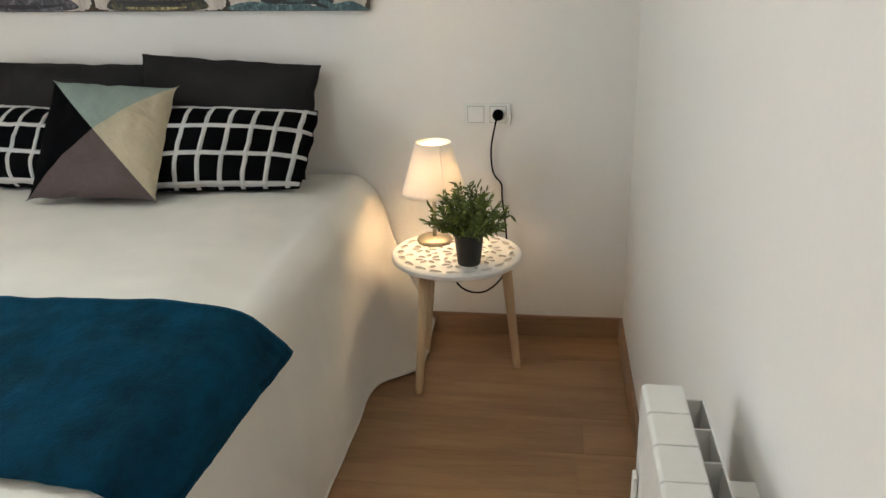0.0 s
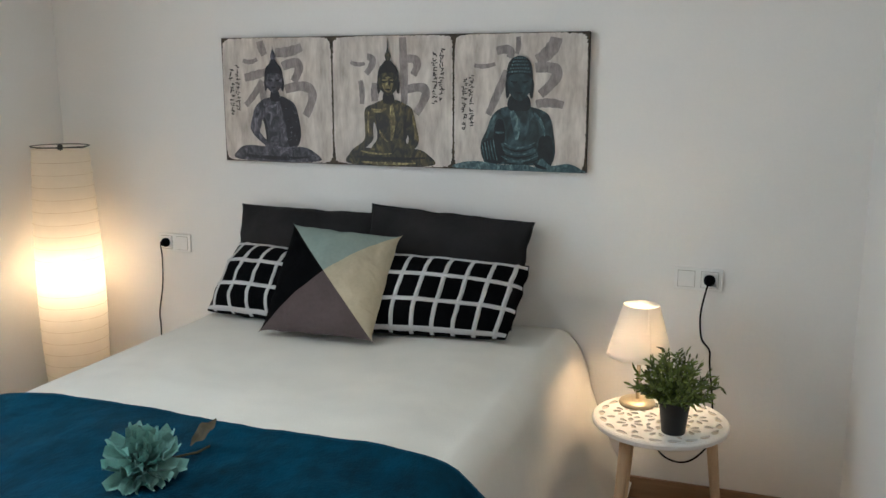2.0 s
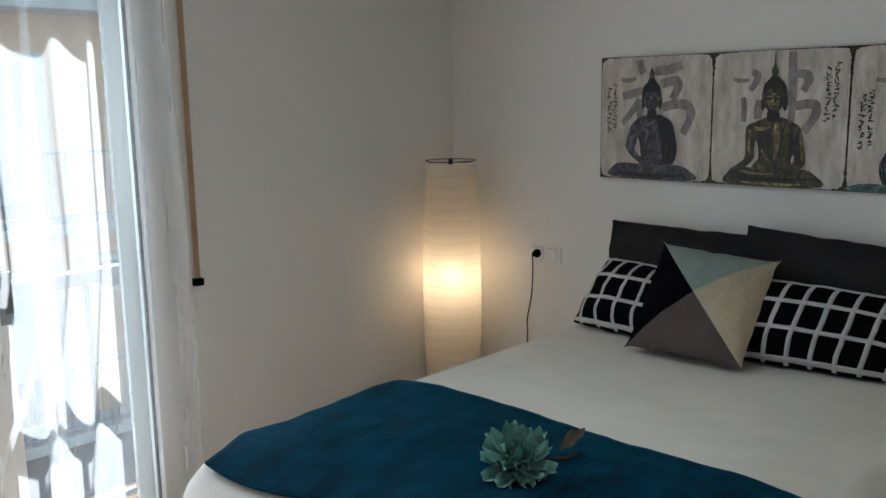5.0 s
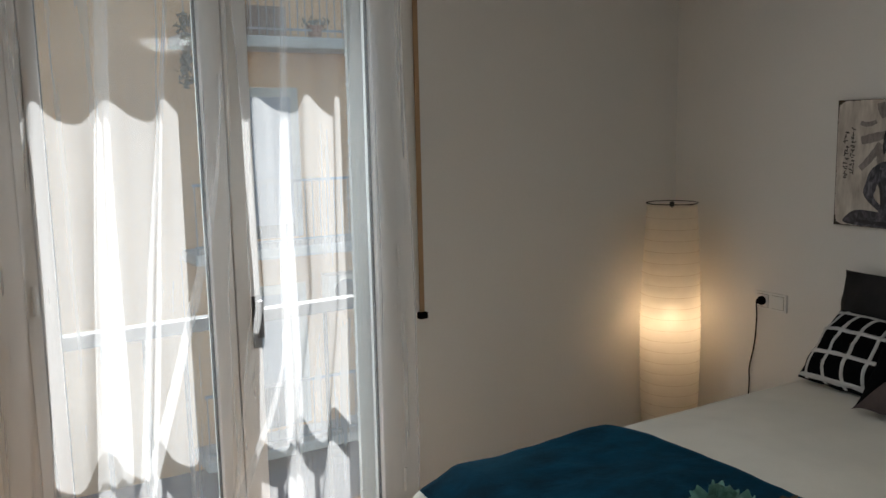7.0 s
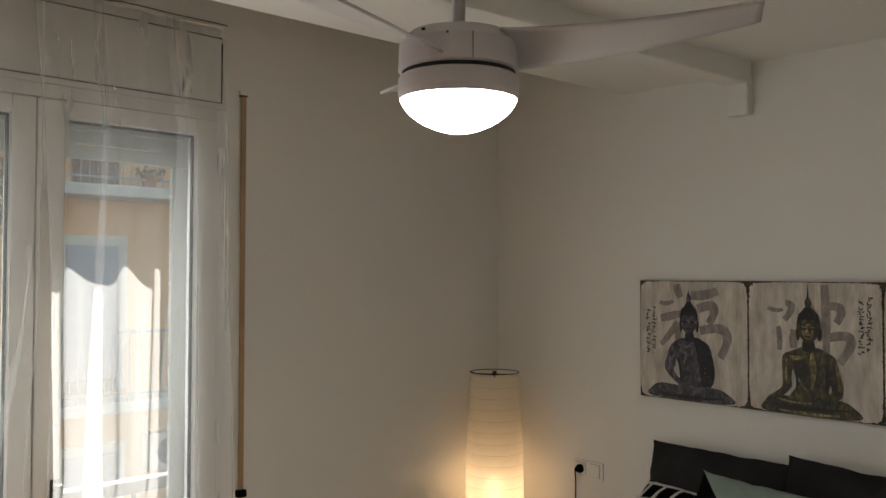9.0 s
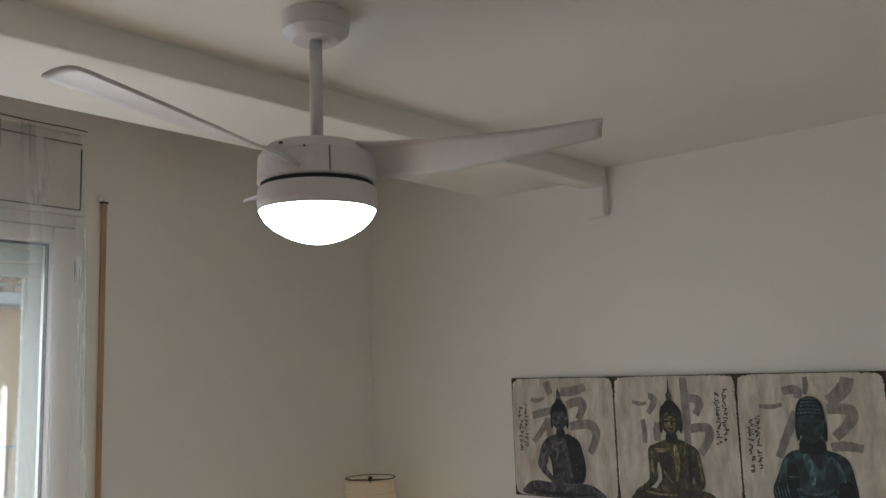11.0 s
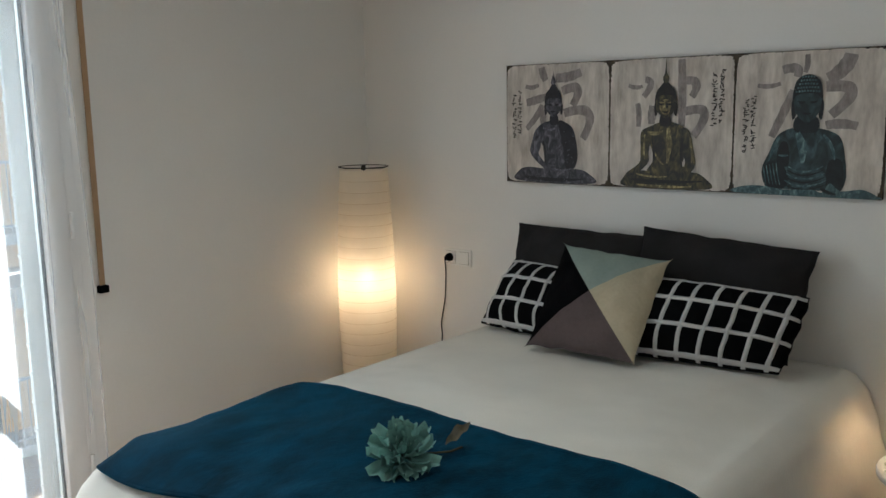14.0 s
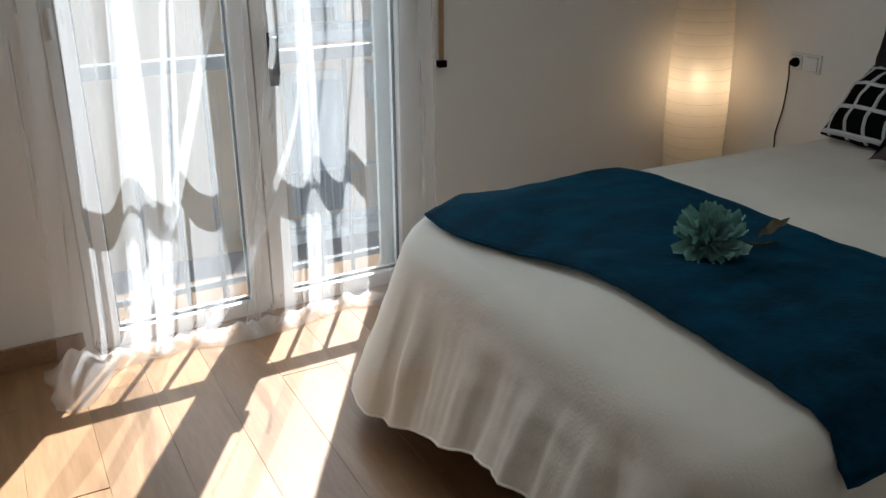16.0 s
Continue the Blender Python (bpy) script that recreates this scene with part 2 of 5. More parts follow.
def lathe(profile, seg=32, bm=None, close=False):
    """A turned shape from (radius, height) pairs."""
    bm = bm or bmesh.new()
    rings = []
    for r, z in profile:
        if r < 1e-5:
            rings.append([bm.verts.new((0, 0, z))])
        else:
            rings.append([bm.verts.new((r * math.cos(2 * math.pi * k / seg), r * math.sin(2 * math.pi * k / seg), z)) for k in range(seg)])
    pairs = list(zip(rings, rings[1:])) + ([(rings[-1], rings[0])] if close else [])
    for a, b in pairs:
        for k in range(seg):
            q = [a[k % len(a)], a[(k + 1) % len(a)], b[(k + 1) % len(b)], b[k % len(b)]]
            q = list(dict.fromkeys(q))
            if len(q) > 2:
                bm.faces.new(q)
    return bm


def sheet(f, nu, nv, bm=None, loop=False):
    """A surface f(u, v) over the unit square."""
    bm = bm or bmesh.new()
    cols = nu if loop else nu + 1
    g = [[bm.verts.new(f(i / nu, j / nv)) for j in range(nv + 1)] for i in range(cols)]
    for i in range(nu):
        a, b = g[i], g[(i + 1) % cols]
        for j in range(nv):
            bm.faces.new((a[j], b[j], b[j + 1], a[j + 1]))
    return bm


def outline(points, depth=0.0, bm=None):
    """A flat shape in x and z from its outline, facing -y."""
    bm = bm or bmesh.new()
    face = bm.faces.new([bm.verts.new((x, 0, z)) for x, z in points])
    if depth:
        r = bmesh.ops.extrude_face_region(bm, geom=[face])
        for v in r["geom"]:
            if isinstance(v, bmesh.types.BMVert):
                v.co.y -= depth
    return bm


def soft(u):
    u = max(0.0, min(1.0, u))
    return u * u * (3 - 2 * u)


# ---- the room ----
floor = thing("floor", "oak-look laminate planks with fine joints", "floor", kind="structure")
part("subfloor", box(-0.4, ROOM_X + 0.1, BACK_Y - 0.1, 0.1, -0.12, -0.006), M_GAP, floor)

w = box(-0.35, ROOM_X + 0.25, 0.0, 0.2, -0.12, 2.95)
tagged(part("wall_north", w, M_WALL), "smooth warm white painted plaster wall behind the bed", "wall", kind="structure")
w = box(ROOM_X, ROOM_X + 0.2, BACK_Y, 0.0, -0.12, 2.95)
tagged(part("wall_east", w, M_WALL), "smooth warm white painted plaster wall with a radiator", "wall", kind="structure")
w = box(-0.35, ROOM_X + 0.25, BACK_Y - 0.2, BACK_Y, -0.12, 2.95)
tagged(part("wall_south", w, M_WALL), "plain white painted plaster wall", "wall", kind="structure")

# window wall in its own frame: x into the room, y along the wall
DOOR_Y0, DOOR_Y1, DOOR_TOP = -2.815, -1.505, 2.56
OUT = -0.27
w = box(OUT, 0, -4.6, DOOR_Y0, -0.12, 2.95)
box(OUT, 0, DOOR_Y1, 0.05, -0.12, 2.95, bm=w)
box(OUT, 0, DOOR_Y0, DOOR_Y1, DOOR_TOP, 2.95, bm=w)
box(OUT, -0.12, DOOR_Y0, DOOR_Y1, 2.20, DOOR_TOP, bm=w)
tagged(part("wall_west", w, M_WALL, m=WALL), "warm white plaster wall around the balcony door", "wall", kind="structure")

c = box(1.19, ROOM_X, BACK_Y, 0, CEIL, CEIL + 0.2)
box(0.69, 1.19, BACK_Y, 0, 2.432, 2.62, bm=c)
own = bmesh.new()
vs = [own.verts.new(p) for p in ((0.69, BACK_Y, 2.432), (0.69, 0, 2.432), (-0.2, 0, 2.80), (-0.2, BACK_Y, 2.80),
                                 (0.69, BACK_Y, 2.62), (0.69, 0, 2.62), (-0.2, 0, 2.95), (-0.2, BACK_Y, 2.95))]
for q in ((0, 1, 2, 3), (7, 6, 5, 4), (0, 3, 7, 4), (1, 5, 6, 2), (2, 6, 7, 3), (0, 4, 5, 1)):
    own.faces.new([vs[i] for i in q])
merge(c, own)
tagged(part("ceiling", c, M_CEIL), "white painted ceiling that rises towards the window", "ceiling", kind="structure")
b = box(-0.045, 0.045, BACK_Y + 0.03, -0.006, 2.385, CEIL + 0.03, 0.010)
tagged(part("ceiling_beam", b, M_CEIL, m=pose(1.235, 0, 0, 0, 0, -1.6)), "white painted shallow beam along the ceiling", "beam", kind="structure")
b = box(1.192, 1.278, -0.042, 0.02, 2.268, 2.41, 0.008)
tagged(part("beam_corbel", b, M_CEIL), "small white painted corbel under the beam", "corbel", kind="structure")

s = tagged(part("baseboard", box(0, ROOM_X, -0.013, -0.001, 0, 0.08, 0.002), M_SKIRT), "oak-look baseboard along the wall", "baseboard", kind="structure")
s = tagged(part("baseboard", box(ROOM_X - 0.013, ROOM_X - 0.001, BACK_Y, -0.014, 0, 0.08, 0.002), M_SKIRT), "oak-look baseboard along the wall", "baseboard", kind="structure")
s = tagged(part("baseboard", box(0.001, 0.013, -4.25, DOOR_Y0 - 0.03, 0, 0.08, 0.002), M_SKIRT, m=WALL), "oak-look baseboard along the wall", "baseboard", kind="structure")
s = tagged(part("baseboard", box(0.001, 0.013, DOOR_Y1 + 0.03, -0.03, 0, 0.08, 0.002), M_SKIRT, m=WALL), "oak-look baseboard along the wall", "baseboard", kind="structure")


# ---- balcony door ----
door = thing("balcony_door", "closed white plastic double balcony door with tall glass panes", "balcony door", kind="structure", m=WALL)
fr = box(-0.07, 0.004, DOOR_Y0, -2.775, 0, 2.27, 0.004)
box(-0.07, 0.004, -1.545, DOOR_Y1, 0, 2.27, 0.004, bm=fr)
box(-0.07, 0.004, -2.775, -1.545, 2.225, 2.27, 0.004, bm=fr)
box(-0.07, 0.004, -2.775, -1.545, 0.0, 0.02, 0.003, bm=fr)
part("door_frame", fr, M_PVC, door)


def leaf(y0, y1, pane0, pane1, z0=0.022, z1=2.222):
    l = box(-0.06, 0.014, y0, pane0, z0, z1, 0.005)
    box(-0.06, 0.014, pane1, y1, z0, z1, 0.005, bm=l)
    box(-0.06, 0.014, pane0, pane1, 2.165, z1, 0.005, bm=l)
    box(-0.06, 0.014, pane0, pane1, z0, 0.06, 0.005, bm=l)
    l = part("door_leaf", l, M_PVC, door)
    g = part("pane", box(-0.03, -0.024, pane0, pane1, 0.06, 2.165), M_GLASS, l)
    g.visible_shadow = False
    s = box(-0.023, -0.012, pane0, pane0 + 0.008, 0.06, 2.165)
    box(-0.023, -0.012, pane1 - 0.008, pane1, 0.06, 2.165, bm=s)
    box(-0.023, -0.012, pane0 + 0.008, pane1 - 0.008, 2.157, 2.165, bm=s)
    box(-0.023, -0.012, pane0 + 0.008, pane1 - 0.008, 0.06, 0.068, bm=s)
    part("gasket", s, M_SEAM, l, "black rubber gasket")
    return l


left = leaf(-2.772, -2.18, -2.728, -2.252)
right = leaf(-2.176, -1.548, -2.092, -1.628)
h = box(0.014, 0.022, -2.125, -2.095, 0.84, 1.02, 0.003)
box(0.022, 0.06, -2.12, -2.10, 0.985, 1.005, 0.004, bm=h)
box(0.045, 0.062, -2.122, -2.098, 0.88, 1.01, 0.006, bm=h)
part("handle", h, material("grey_metal", (0.10, 0.10, 0.10), 0.4, 0.6), right, "dark grey metal handle")
for y, z in ((-1.535, 2.08), (-1.535, 1.1), (-1.535, 0.22), (-2.79, 1.09), (-2.79, 2.08)):
    part("hinge", tube([(0.016, y, z - 0.045), (0.016, y, z + 0.045)], 0.008, 10), M_PVC, door)

shutter = thing("roller_shutter", "pale grey roller shutter rolled almost all the way up", "roller shutter", kind="structure", m=WALL)
M_SLAT = material("pale_grey_slats", (0.62, 0.62, 0.60), 0.5, vary=0.03)
slat = part("slat", box(-0.098, -0.086, -2.80, -1.52, 0.0, 0.047, 0.004), M_SLAT, shutter, m=pose(0, 0, 2.052))
for k in range(1, 5):
    again(slat, pose(0, 0, 2.052 + 0.05 * k))
for y0, y1, yt in ((-1.665, DOOR_Y1, -1.668), (DOOR_Y0, -2.745, -2.742)):
    gd = part("guide", box(-0.120, -0.100, y0, y1, 0.0, 2.05, 0.002), M_SLAT, shutter)
    for k in range(18):
        part("clip", box(-0.108, -0.094, yt - 0.006, yt + 0.004, 0.16 + 0.105 * k, 0.167 + 0.105 * k), M_PVC, gd)
lid = thing("shutter_box", "flat white shutter box lid with dark seams", "shutter box", kind="structure", m=WALL)
part("lid", box(-0.05, 0.006, -2.79, -1.530, 2.295, 2.53, 0.003), M_PVC, lid)
sm = box(-0.11, 0.002, DOOR_Y0, DOOR_Y1, 2.271, 2.292)
box(-0.11, 0.002, DOOR_Y0, DOOR_Y1, 2.533, DOOR_TOP - 0.001, bm=sm)
box(-0.11, 0.002, -1.526, DOOR_Y1, 2.293, 2.532, bm=sm)
box(-0.11, 0.002, DOOR_Y0, -2.794, 2.293, 2.532, bm=sm)
part("surround", sm, M_PVC, lid)


def seam_line(y0, z0, y1, z1, breaks, wide, seed):
    """A dark joint that comes and goes, with a ragged width."""
    rnd = random.Random(seed)
    bm, n = bmesh.new(), 90
    for j in range(n):
        if noise.noise((j * 0.16, seed, 0)) > breaks:
            continue
        a, b = j / n, (j + 1) / n
        w = wide * (0.7 + 0.6 * rnd.random())
        p, q = (y0 + (y1 - y0) * a, z0 + (z1 - z0) * a), (y0 + (y1 - y0) * b, z0 + (z1 - z0) * b)
        if abs(y1 - y0) > abs(z1 - z0):
            box(0.0, 0.0072, p[0], q[0], p[1] - w / 2, p[1] + w / 2, bm=bm)
        else:
            box(0.0, 0.0072, p[0] - w / 2, p[0] + w / 2, p[1], q[1], bm=bm)
    return bm


part("seam", seam_line(-2.79, 2.532, -1.528, 2.532, 0.28, 0.0036, 1.0), M_SEAM, lid, "dark broken joint along the top of the lid")
part("seam", seam_line(-1.5275, 2.295, -1.5275, 2.515, 0.9, 0.0040, 2.0), M_SEAM, lid, "dark open joint at the side of the lid")
part("seam", seam_line(-2.79, 2.2935, -1.528, 2.2935, 0.45, 0.0026, 3.0), M_SEAM, lid, "dark broken joint along the foot of the lid")
crack = [(0.0012, y, 2.5855 + 0.007 * soft(1 - abs(y + 2.02) / 0.16) * math.sin(y * 46) + 0.001 * math.sin(y * 23)) for y in (-2.82 + 1.315 * j / 80 for j in range(81)) if not -2.44 < y < -2.36]
part("plaster_crack", tube([p for p in crack if p[1] > -2.4], 0.0019, 5), M_SEAM, lid, "dark wavy crack in the plaster above the box")
part("plaster_crack", tube([p for p in crack if p[1] < -2.4], 0.0019, 5), M_SEAM, lid, "dark crack in the plaster above the box")

strap = thing("shutter_strap", "tan woven shutter pull strap with black end stops", "strap", m=WALL)
part("webbing", box(0.012, 0.016, -1.451, -1.430, 0.87, 2.3285, 0.001), material("tan_webbing", (0.42, 0.27, 0.15), 0.8, fine=300, bump=0.3), strap)
part("strap_guide", box(0.001, 0.02, -1.456, -1.424, 2.334, 2.35, 0.003), M_WALL, strap)
part("slot", box(0.002, 0.0185, -1.454, -1.426, 2.3285, 2.3335), M_SEAM, strap, "black slot of the strap guide")
part("end_stop", box(0.001, 0.03, -1.457, -1.423, 0.845, 0.872, 0.004), M_BLACK, strap)

# ---- bed ----
BX0, BX1, BY0, BY1, TOP = 0.815, 2.20, -2.05, -0.03, 0.63
CX, CY = (BX0 + BX1) / 2, (BY0 + BY1) / 2


def bed_edge(s):
    """The bed's outline, s from 0 to 1, from the head's right corner round the foot and back along the head."""
    r = 0.10 if s < 0.4 else 0.20
    a, b, c, d = BX1, BX0, BY1, BY0
    runs = [((a, c), (a, d + 0.1)), ((a - 0.1, d), (b + 0.2, d)), ((b, d + 0.2), (b, c)), ((b, c), (a, c))]
    q, rest = int(s * 4) % 4, (s * 4) % 1
    p0, p1 = Vector(runs[q][0]), Vector(runs[q][1])
    nx = {0: (1, 0), 1: (0, -1), 2: (-1, 0), 3: (0, 1)}[q]
    if q in (0, 1) and rest > 0.94:
        k = (rest - 0.94) / 0.06 * math.pi / 2
        cx, cy = (a - r, d + r) if q == 0 else (b + r, d + r)
        n0 = Vector(nx)
        n1 = Vector({0: (0, -1), 1: (-1, 0)}[q])
        n = n0 * math.cos(k) + n1 * math.sin(k)
        return Vector((cx, cy)) + n * r, n
    return p0.lerp(p1, min(1, rest / 0.94) if q in (0, 1) else rest), Vector(nx)


def foot_drop(y):
    """The bedding thins out and rounds off towards the foot."""
    return 0.045 * soft((BY0 + 0.24 - y) / 0.24)


def cover_point(s, v):
    """v: 0 the middle of the top, 0.5 the edge, 1 the hem."""
    p, n = bed_edge(s)
    q = s * 4
    if v <= 0.4:
        c = Vector((CX, CY))
        k = v / 0.4
        e = p - n * 0.07 if q < 3 else Vector((min(max(p.x, BX0 + 0.07), BX1 - 0.07), p.y))
        x, y = c + (e - c) * k
        dip = 0.012 * noise.noise((x * 3, y * 3, 0)) + 0.004 * noise.noise((x * 11, y * 11, 2))
        sag = 0.02 * soft((k - 0.7) / 0.3)
        return (x, y, TOP + dip - sag - foot_drop(y))
    t = (v - 0.4) / 0.6
    top = TOP - foot_drop(p.y - n.y * 0.07)
    hem = 0.012
    if 1 < q < 2:
        hem = 0.092 + 0.18 * soft((2 - q) * 1.6 - 0.05)
    elif q <= 1:
        hem = 0.012 + 0.03 * soft((q - 0.8) / 0.2) + 0.05 * soft((0.1 - q) / 0.1)
    if q >= 3:
        return (p.x, p.y + 0.015, TOP - 0.03 - 0.35 * t)
    # round shoulder, then the fall
    if t < 0.25:
        a = t / 0.25 * 1.257
        o, z = -0.07 + 0.09 * math.sin(a), top - 0.02 - 0.09 * (1 - math.cos(a))
    else:
        k = (t - 0.25) / 0.75
        z0 = top - 0.0822
        z = z0 + (hem - z0) * k
        L = q * 1.9
        wave = 0.0105 * math.sin(L * 19 + 1.9 * math.sin(L * 3.1)) + 0.006 * math.sin(L * 31 + 2 + 1.5 * math.sin(L * 5)) + 0.012 * noise.noise((L * 6, k * 1.2, 3)) + 0.003 * noise.noise((L * 40, k * 2, 8)) + 0.0014 * math.sin(L * 83 + 3 * noise.noise((L * 3, k, 1))) * soft((q - 1) / 0.1)
        amp = {0: 0.35, 1: 0.9, 2: 0.5}[int(q)]
        flare = 0.060 * k + 0.045 * k * soft((q - 1) / 0.3) * soft((2.02 - q) / 0.2) + 0.12 * k * k * soft((0.21 - q) / 0.08) + 0.05 * k * math.exp(-((q - 1) / 0.07) ** 2) + 0.085 * k * math.exp(-((q - 1.97) / 0.09) ** 2)
        o = 0.0156 + flare + wave * amp * soft(k * 1.45)
    if q < 0.3 and t > 0.1:
        o += 0.03 * soft((0.3 - q) / 0.2) * soft((t - 0.1) / 0.3)
    o += 0.004 * noise.noise((q * 9, v * 12, 5))
    return (p.x + n.x * o, p.y + n.y * o, z)


bed = thing("bed", "double bed made up under a white coverlet", "bed", m=pose(0, 0, 0))
part("mattress", box(BX0 + 0.06, BX1 - 0.06, BY0 + 0.06, BY1 - 0.02, 0.30, TOP - 0.06, 0.04), material("mattress_ticking", (0.7, 0.69, 0.66), 0.9), bed)
part("bed_base", box(BX0 + 0.07, BX1 - 0.07, BY0 + 0.08, BY1 - 0.02, 0.10, 0.295, 0.01), material("bed_base_fabric", (0.25, 0.24, 0.23), 0.9), bed)
leg = part("leg", tube([(0, 0, 0), (0, 0, 0.10)], 0.025, 12), M_RAIL, bed, m=pose(BX0 + 0.13, BY0 + 0.16, 0))
for x, y in ((BX1 - 0.13, BY0 + 0.16), (BX0 + 0.13, BY1 - 0.15), (BX1 - 0.13, BY1 - 0.15)):
    again(leg, pose(x, y, 0))
bm = sheet(cover_point, 440, 60, loop=True)
bmesh.ops.remove_doubles(bm, verts=bm.verts, dist=0.0005)
cover = thing("coverlet", "plain white woven coverlet falling in folds to the floor", "bedspread")
part("cloth", bm, M_COVER, cover, smooth=True)
part("hem", tube([cover_point(j / 440, 1.0) for j in range(0, 330)], 0.0035, 6), M_COVER, cover, "stitched white hem", smooth=True)


# throw: across the foot half, over both long edges
def top_of(x, y):
    """Height of the coverlet over x, y."""
    e = min(x - BX0, BX1 - x, y - BY0)
    dip = 0.012 * noise.noise((x * 3, y * 3, 0)) + 0.004 * noise.noise((x * 11, y * 11, 2))
    z = TOP + dip - 0.02 * soft(1 - e / 0.25) - foot_drop(max(y, BY0 + 0.07))
    if e < 0.07:
        a = (0.07 - e) / 0.09
        z -= 0.09 * (1 - math.sqrt(max(0.0, 1 - min(1, a) ** 2)))
    return z


def throw_point(u, v):
    """u across the bed from its far side, v from the head side to the foot side."""
    back = -1.27 + 0.058 * u + 0.012 * math.sin(u * 7)
    front = -1.955 + 0.08 * soft(u / 0.45) - 0.006 * math.sin(u * 9)
    xl = BX0 - 0.03 + 0.128 * soft((v - 0.45) / 0.55)
    x = xl + (BX1 + 0.052 - 0.02 * v - xl) * u
    y = back + (front - back) * v
    y += 0.01 * math.sin(u * 5 + v * 4)
    over = max(0.0, x - (BX1 + 0.005), (BX0 - 0.005) - x)
    if x > BX1 - 0.02:
        y += 0.09 * soft((x - BX1 + 0.02) / 0.1) * (0.5 - v) * 0.6
    cx = min(max(x, BX0 - 0.018), BX1 + 0.018)
    z = top_of(cx, max(y, BY0 - 0.015)) + 0.0105
    z += 0.005 * noise.noise((x * 5, y * 5, 7)) + 0.0025 * math.sin(x * 23 + y * 9) * noise.noise((x * 2, y * 2, 1))
    if over > 0.013:
        z -= (over - 0.013) * 1.1
        x = cx + (0.018 if x > CX else -0.018) + (x - cx) * 0.6
    edge = min(v, 1 - v) * 0.8
    z += 0.001 * (1 - soft(edge / 0.03))
    return (x, y, z)


throw = thing("throw", "petrol blue fleece throw laid across the bed", "throw")
th = part("cloth", sheet(throw_point, 90, 60), M_THROW, throw, smooth=True)
rim = [throw_point(j / 60, 0) for j in range(60)] + [throw_point(1, j / 40) for j in range(40)] + [throw_point(1 - j / 60, 1) for j in range(60)] + [throw_point(0, 1 - j / 40) for j in range(41)]
rim = [(x + 0.0015 * noise.noise((x * 60, y * 60, 3)), y + 0.003 * noise.noise((x * 45, y * 45, 9)), z) for x, y, z in rim]
part("hem", tube(rim, 0.005, 8), M_THROW, throw, "soft rolled edge of the throw", smooth=True)
sol = th.modifiers.new("thickness", "SOLIDIFY")
sol.thickness, sol.offset = 0.009, 0


# ---- cushions ----
def cushion_point(c, thick, u, v, side, pinch=0.09, rounding=0.0):
    """A point of a stuffed cushion between its corners c: bottom left, bottom right, top right, top left, seen from the foot."""
    bl, br, tr, tl = (Vector(p) for p in c)
    # straight edges draw in between the corners
    au, av = 1 - (2 * u - 1) ** 2, 1 - (2 * v - 1) ** 2
    # the corners stand out as small ears
    eu, ev = 1 - abs(2 * u - 1) ** 12, 1 - abs(2 * v - 1) ** 11
    uu = u + pinch * (0.5 - u) * (0.3 * av + 0.7 * ev)
    vv = v + pinch * (0.5 - v) * (0.3 * au + 0.7 * eu)
    rim = max(abs(2 * u - 1), abs(2 * v - 1)) ** 6
    uu += 0.016 * rim * noise.noise((v * 7 + bl.x * 5, 2 * u, 1)) * av
    vv += 0.016 * rim * noise.noise((u * 8 + bl.x * 3, 2 * v, 4)) * au
    if rounding:
        ru, rv = 2 * uu - 1, 2 * vv - 1
        uu = 0.5 + 0.5 * ru * math.sqrt(1 - rounding * rv ** 4)
        vv = 0.5 + 0.5 * rv * math.sqrt(1 - rounding * ru ** 6)
    p = bl.lerp(br, uu).lerp(tl.lerp(tr, uu), vv)
    n = (br - bl).cross(tl - bl).normalized()
    h = (max(0, 1 - abs(2 * u - 1) ** 2.6) * max(0, 1 - abs(2 * v - 1) ** 2.6)) ** 0.62
    wr = 1 + 0.16 * noise.noise((u * 9 + bl.x * 3, v * 7, side)) * (1 - h * 0.5) + 0.14 * noise.noise((u * 3.1 + bl.x * 7, v * 3.1, side * 3))
    return p + n * side * thick * 0.5 * h * wr


def cushion(name, label, c, thick, mat, category="cushion", group="cushions on the bed", front=True, pinch=0.03, rounding=0.0):
    t = thing(name, label, category, group)
    bm = bmesh.new()
    if front:
        sheet(lambda u, v: cushion_point(c, thick, u, v, 1, pinch, rounding), 52, 40, bm)
    sheet(lambda u, v: cushion_point(c, thick, u, v, -1, pinch, rounding), 52, 40, bm)
    bmesh.ops.remove_doubles(bm, verts=bm.verts, dist=0.0006)
    part("case" if front else "back_panel", bm, mat, t, smooth=True)
    if not front:
        return t
    rim = [cushion_point(c, thick, *uv, 1, pinch, rounding) for uv in
           [(k / 52, 0) for k in range(52)] + [(1, k / 40) for k in range(40)] + [(1 - k / 52, 1) for k in range(52)] + [(0, 1 - k / 40) for k in range(41)]]
    part("piping", tube(rim, 0.0035, 6), mat, t, smooth=True)
    return t


PIL = [((0.90, -0.20, 0.635), (1.53, -0.20, 0.635), (1.52, -0.07, 1.000), (0.872, -0.07, 1.008)),
       ((1.43, -0.23, 0.635), (2.03, -0.21, 0.635), (2.075, -0.08, 1.000), (1.445, -0.09, 1.040))]
cushion("pillow", "charcoal grey linen pillow leaning against the wall", PIL[0], 0.18, M_DARK, "pillow", "pillows on the bed", pinch=0.05, rounding=0.05)
cushion("pillow", "charcoal grey linen pillow leaning against the wall", PIL[1], 0.18, M_DARK, "pillow", "pillows on the bed", pinch=0.05, rounding=0.05)


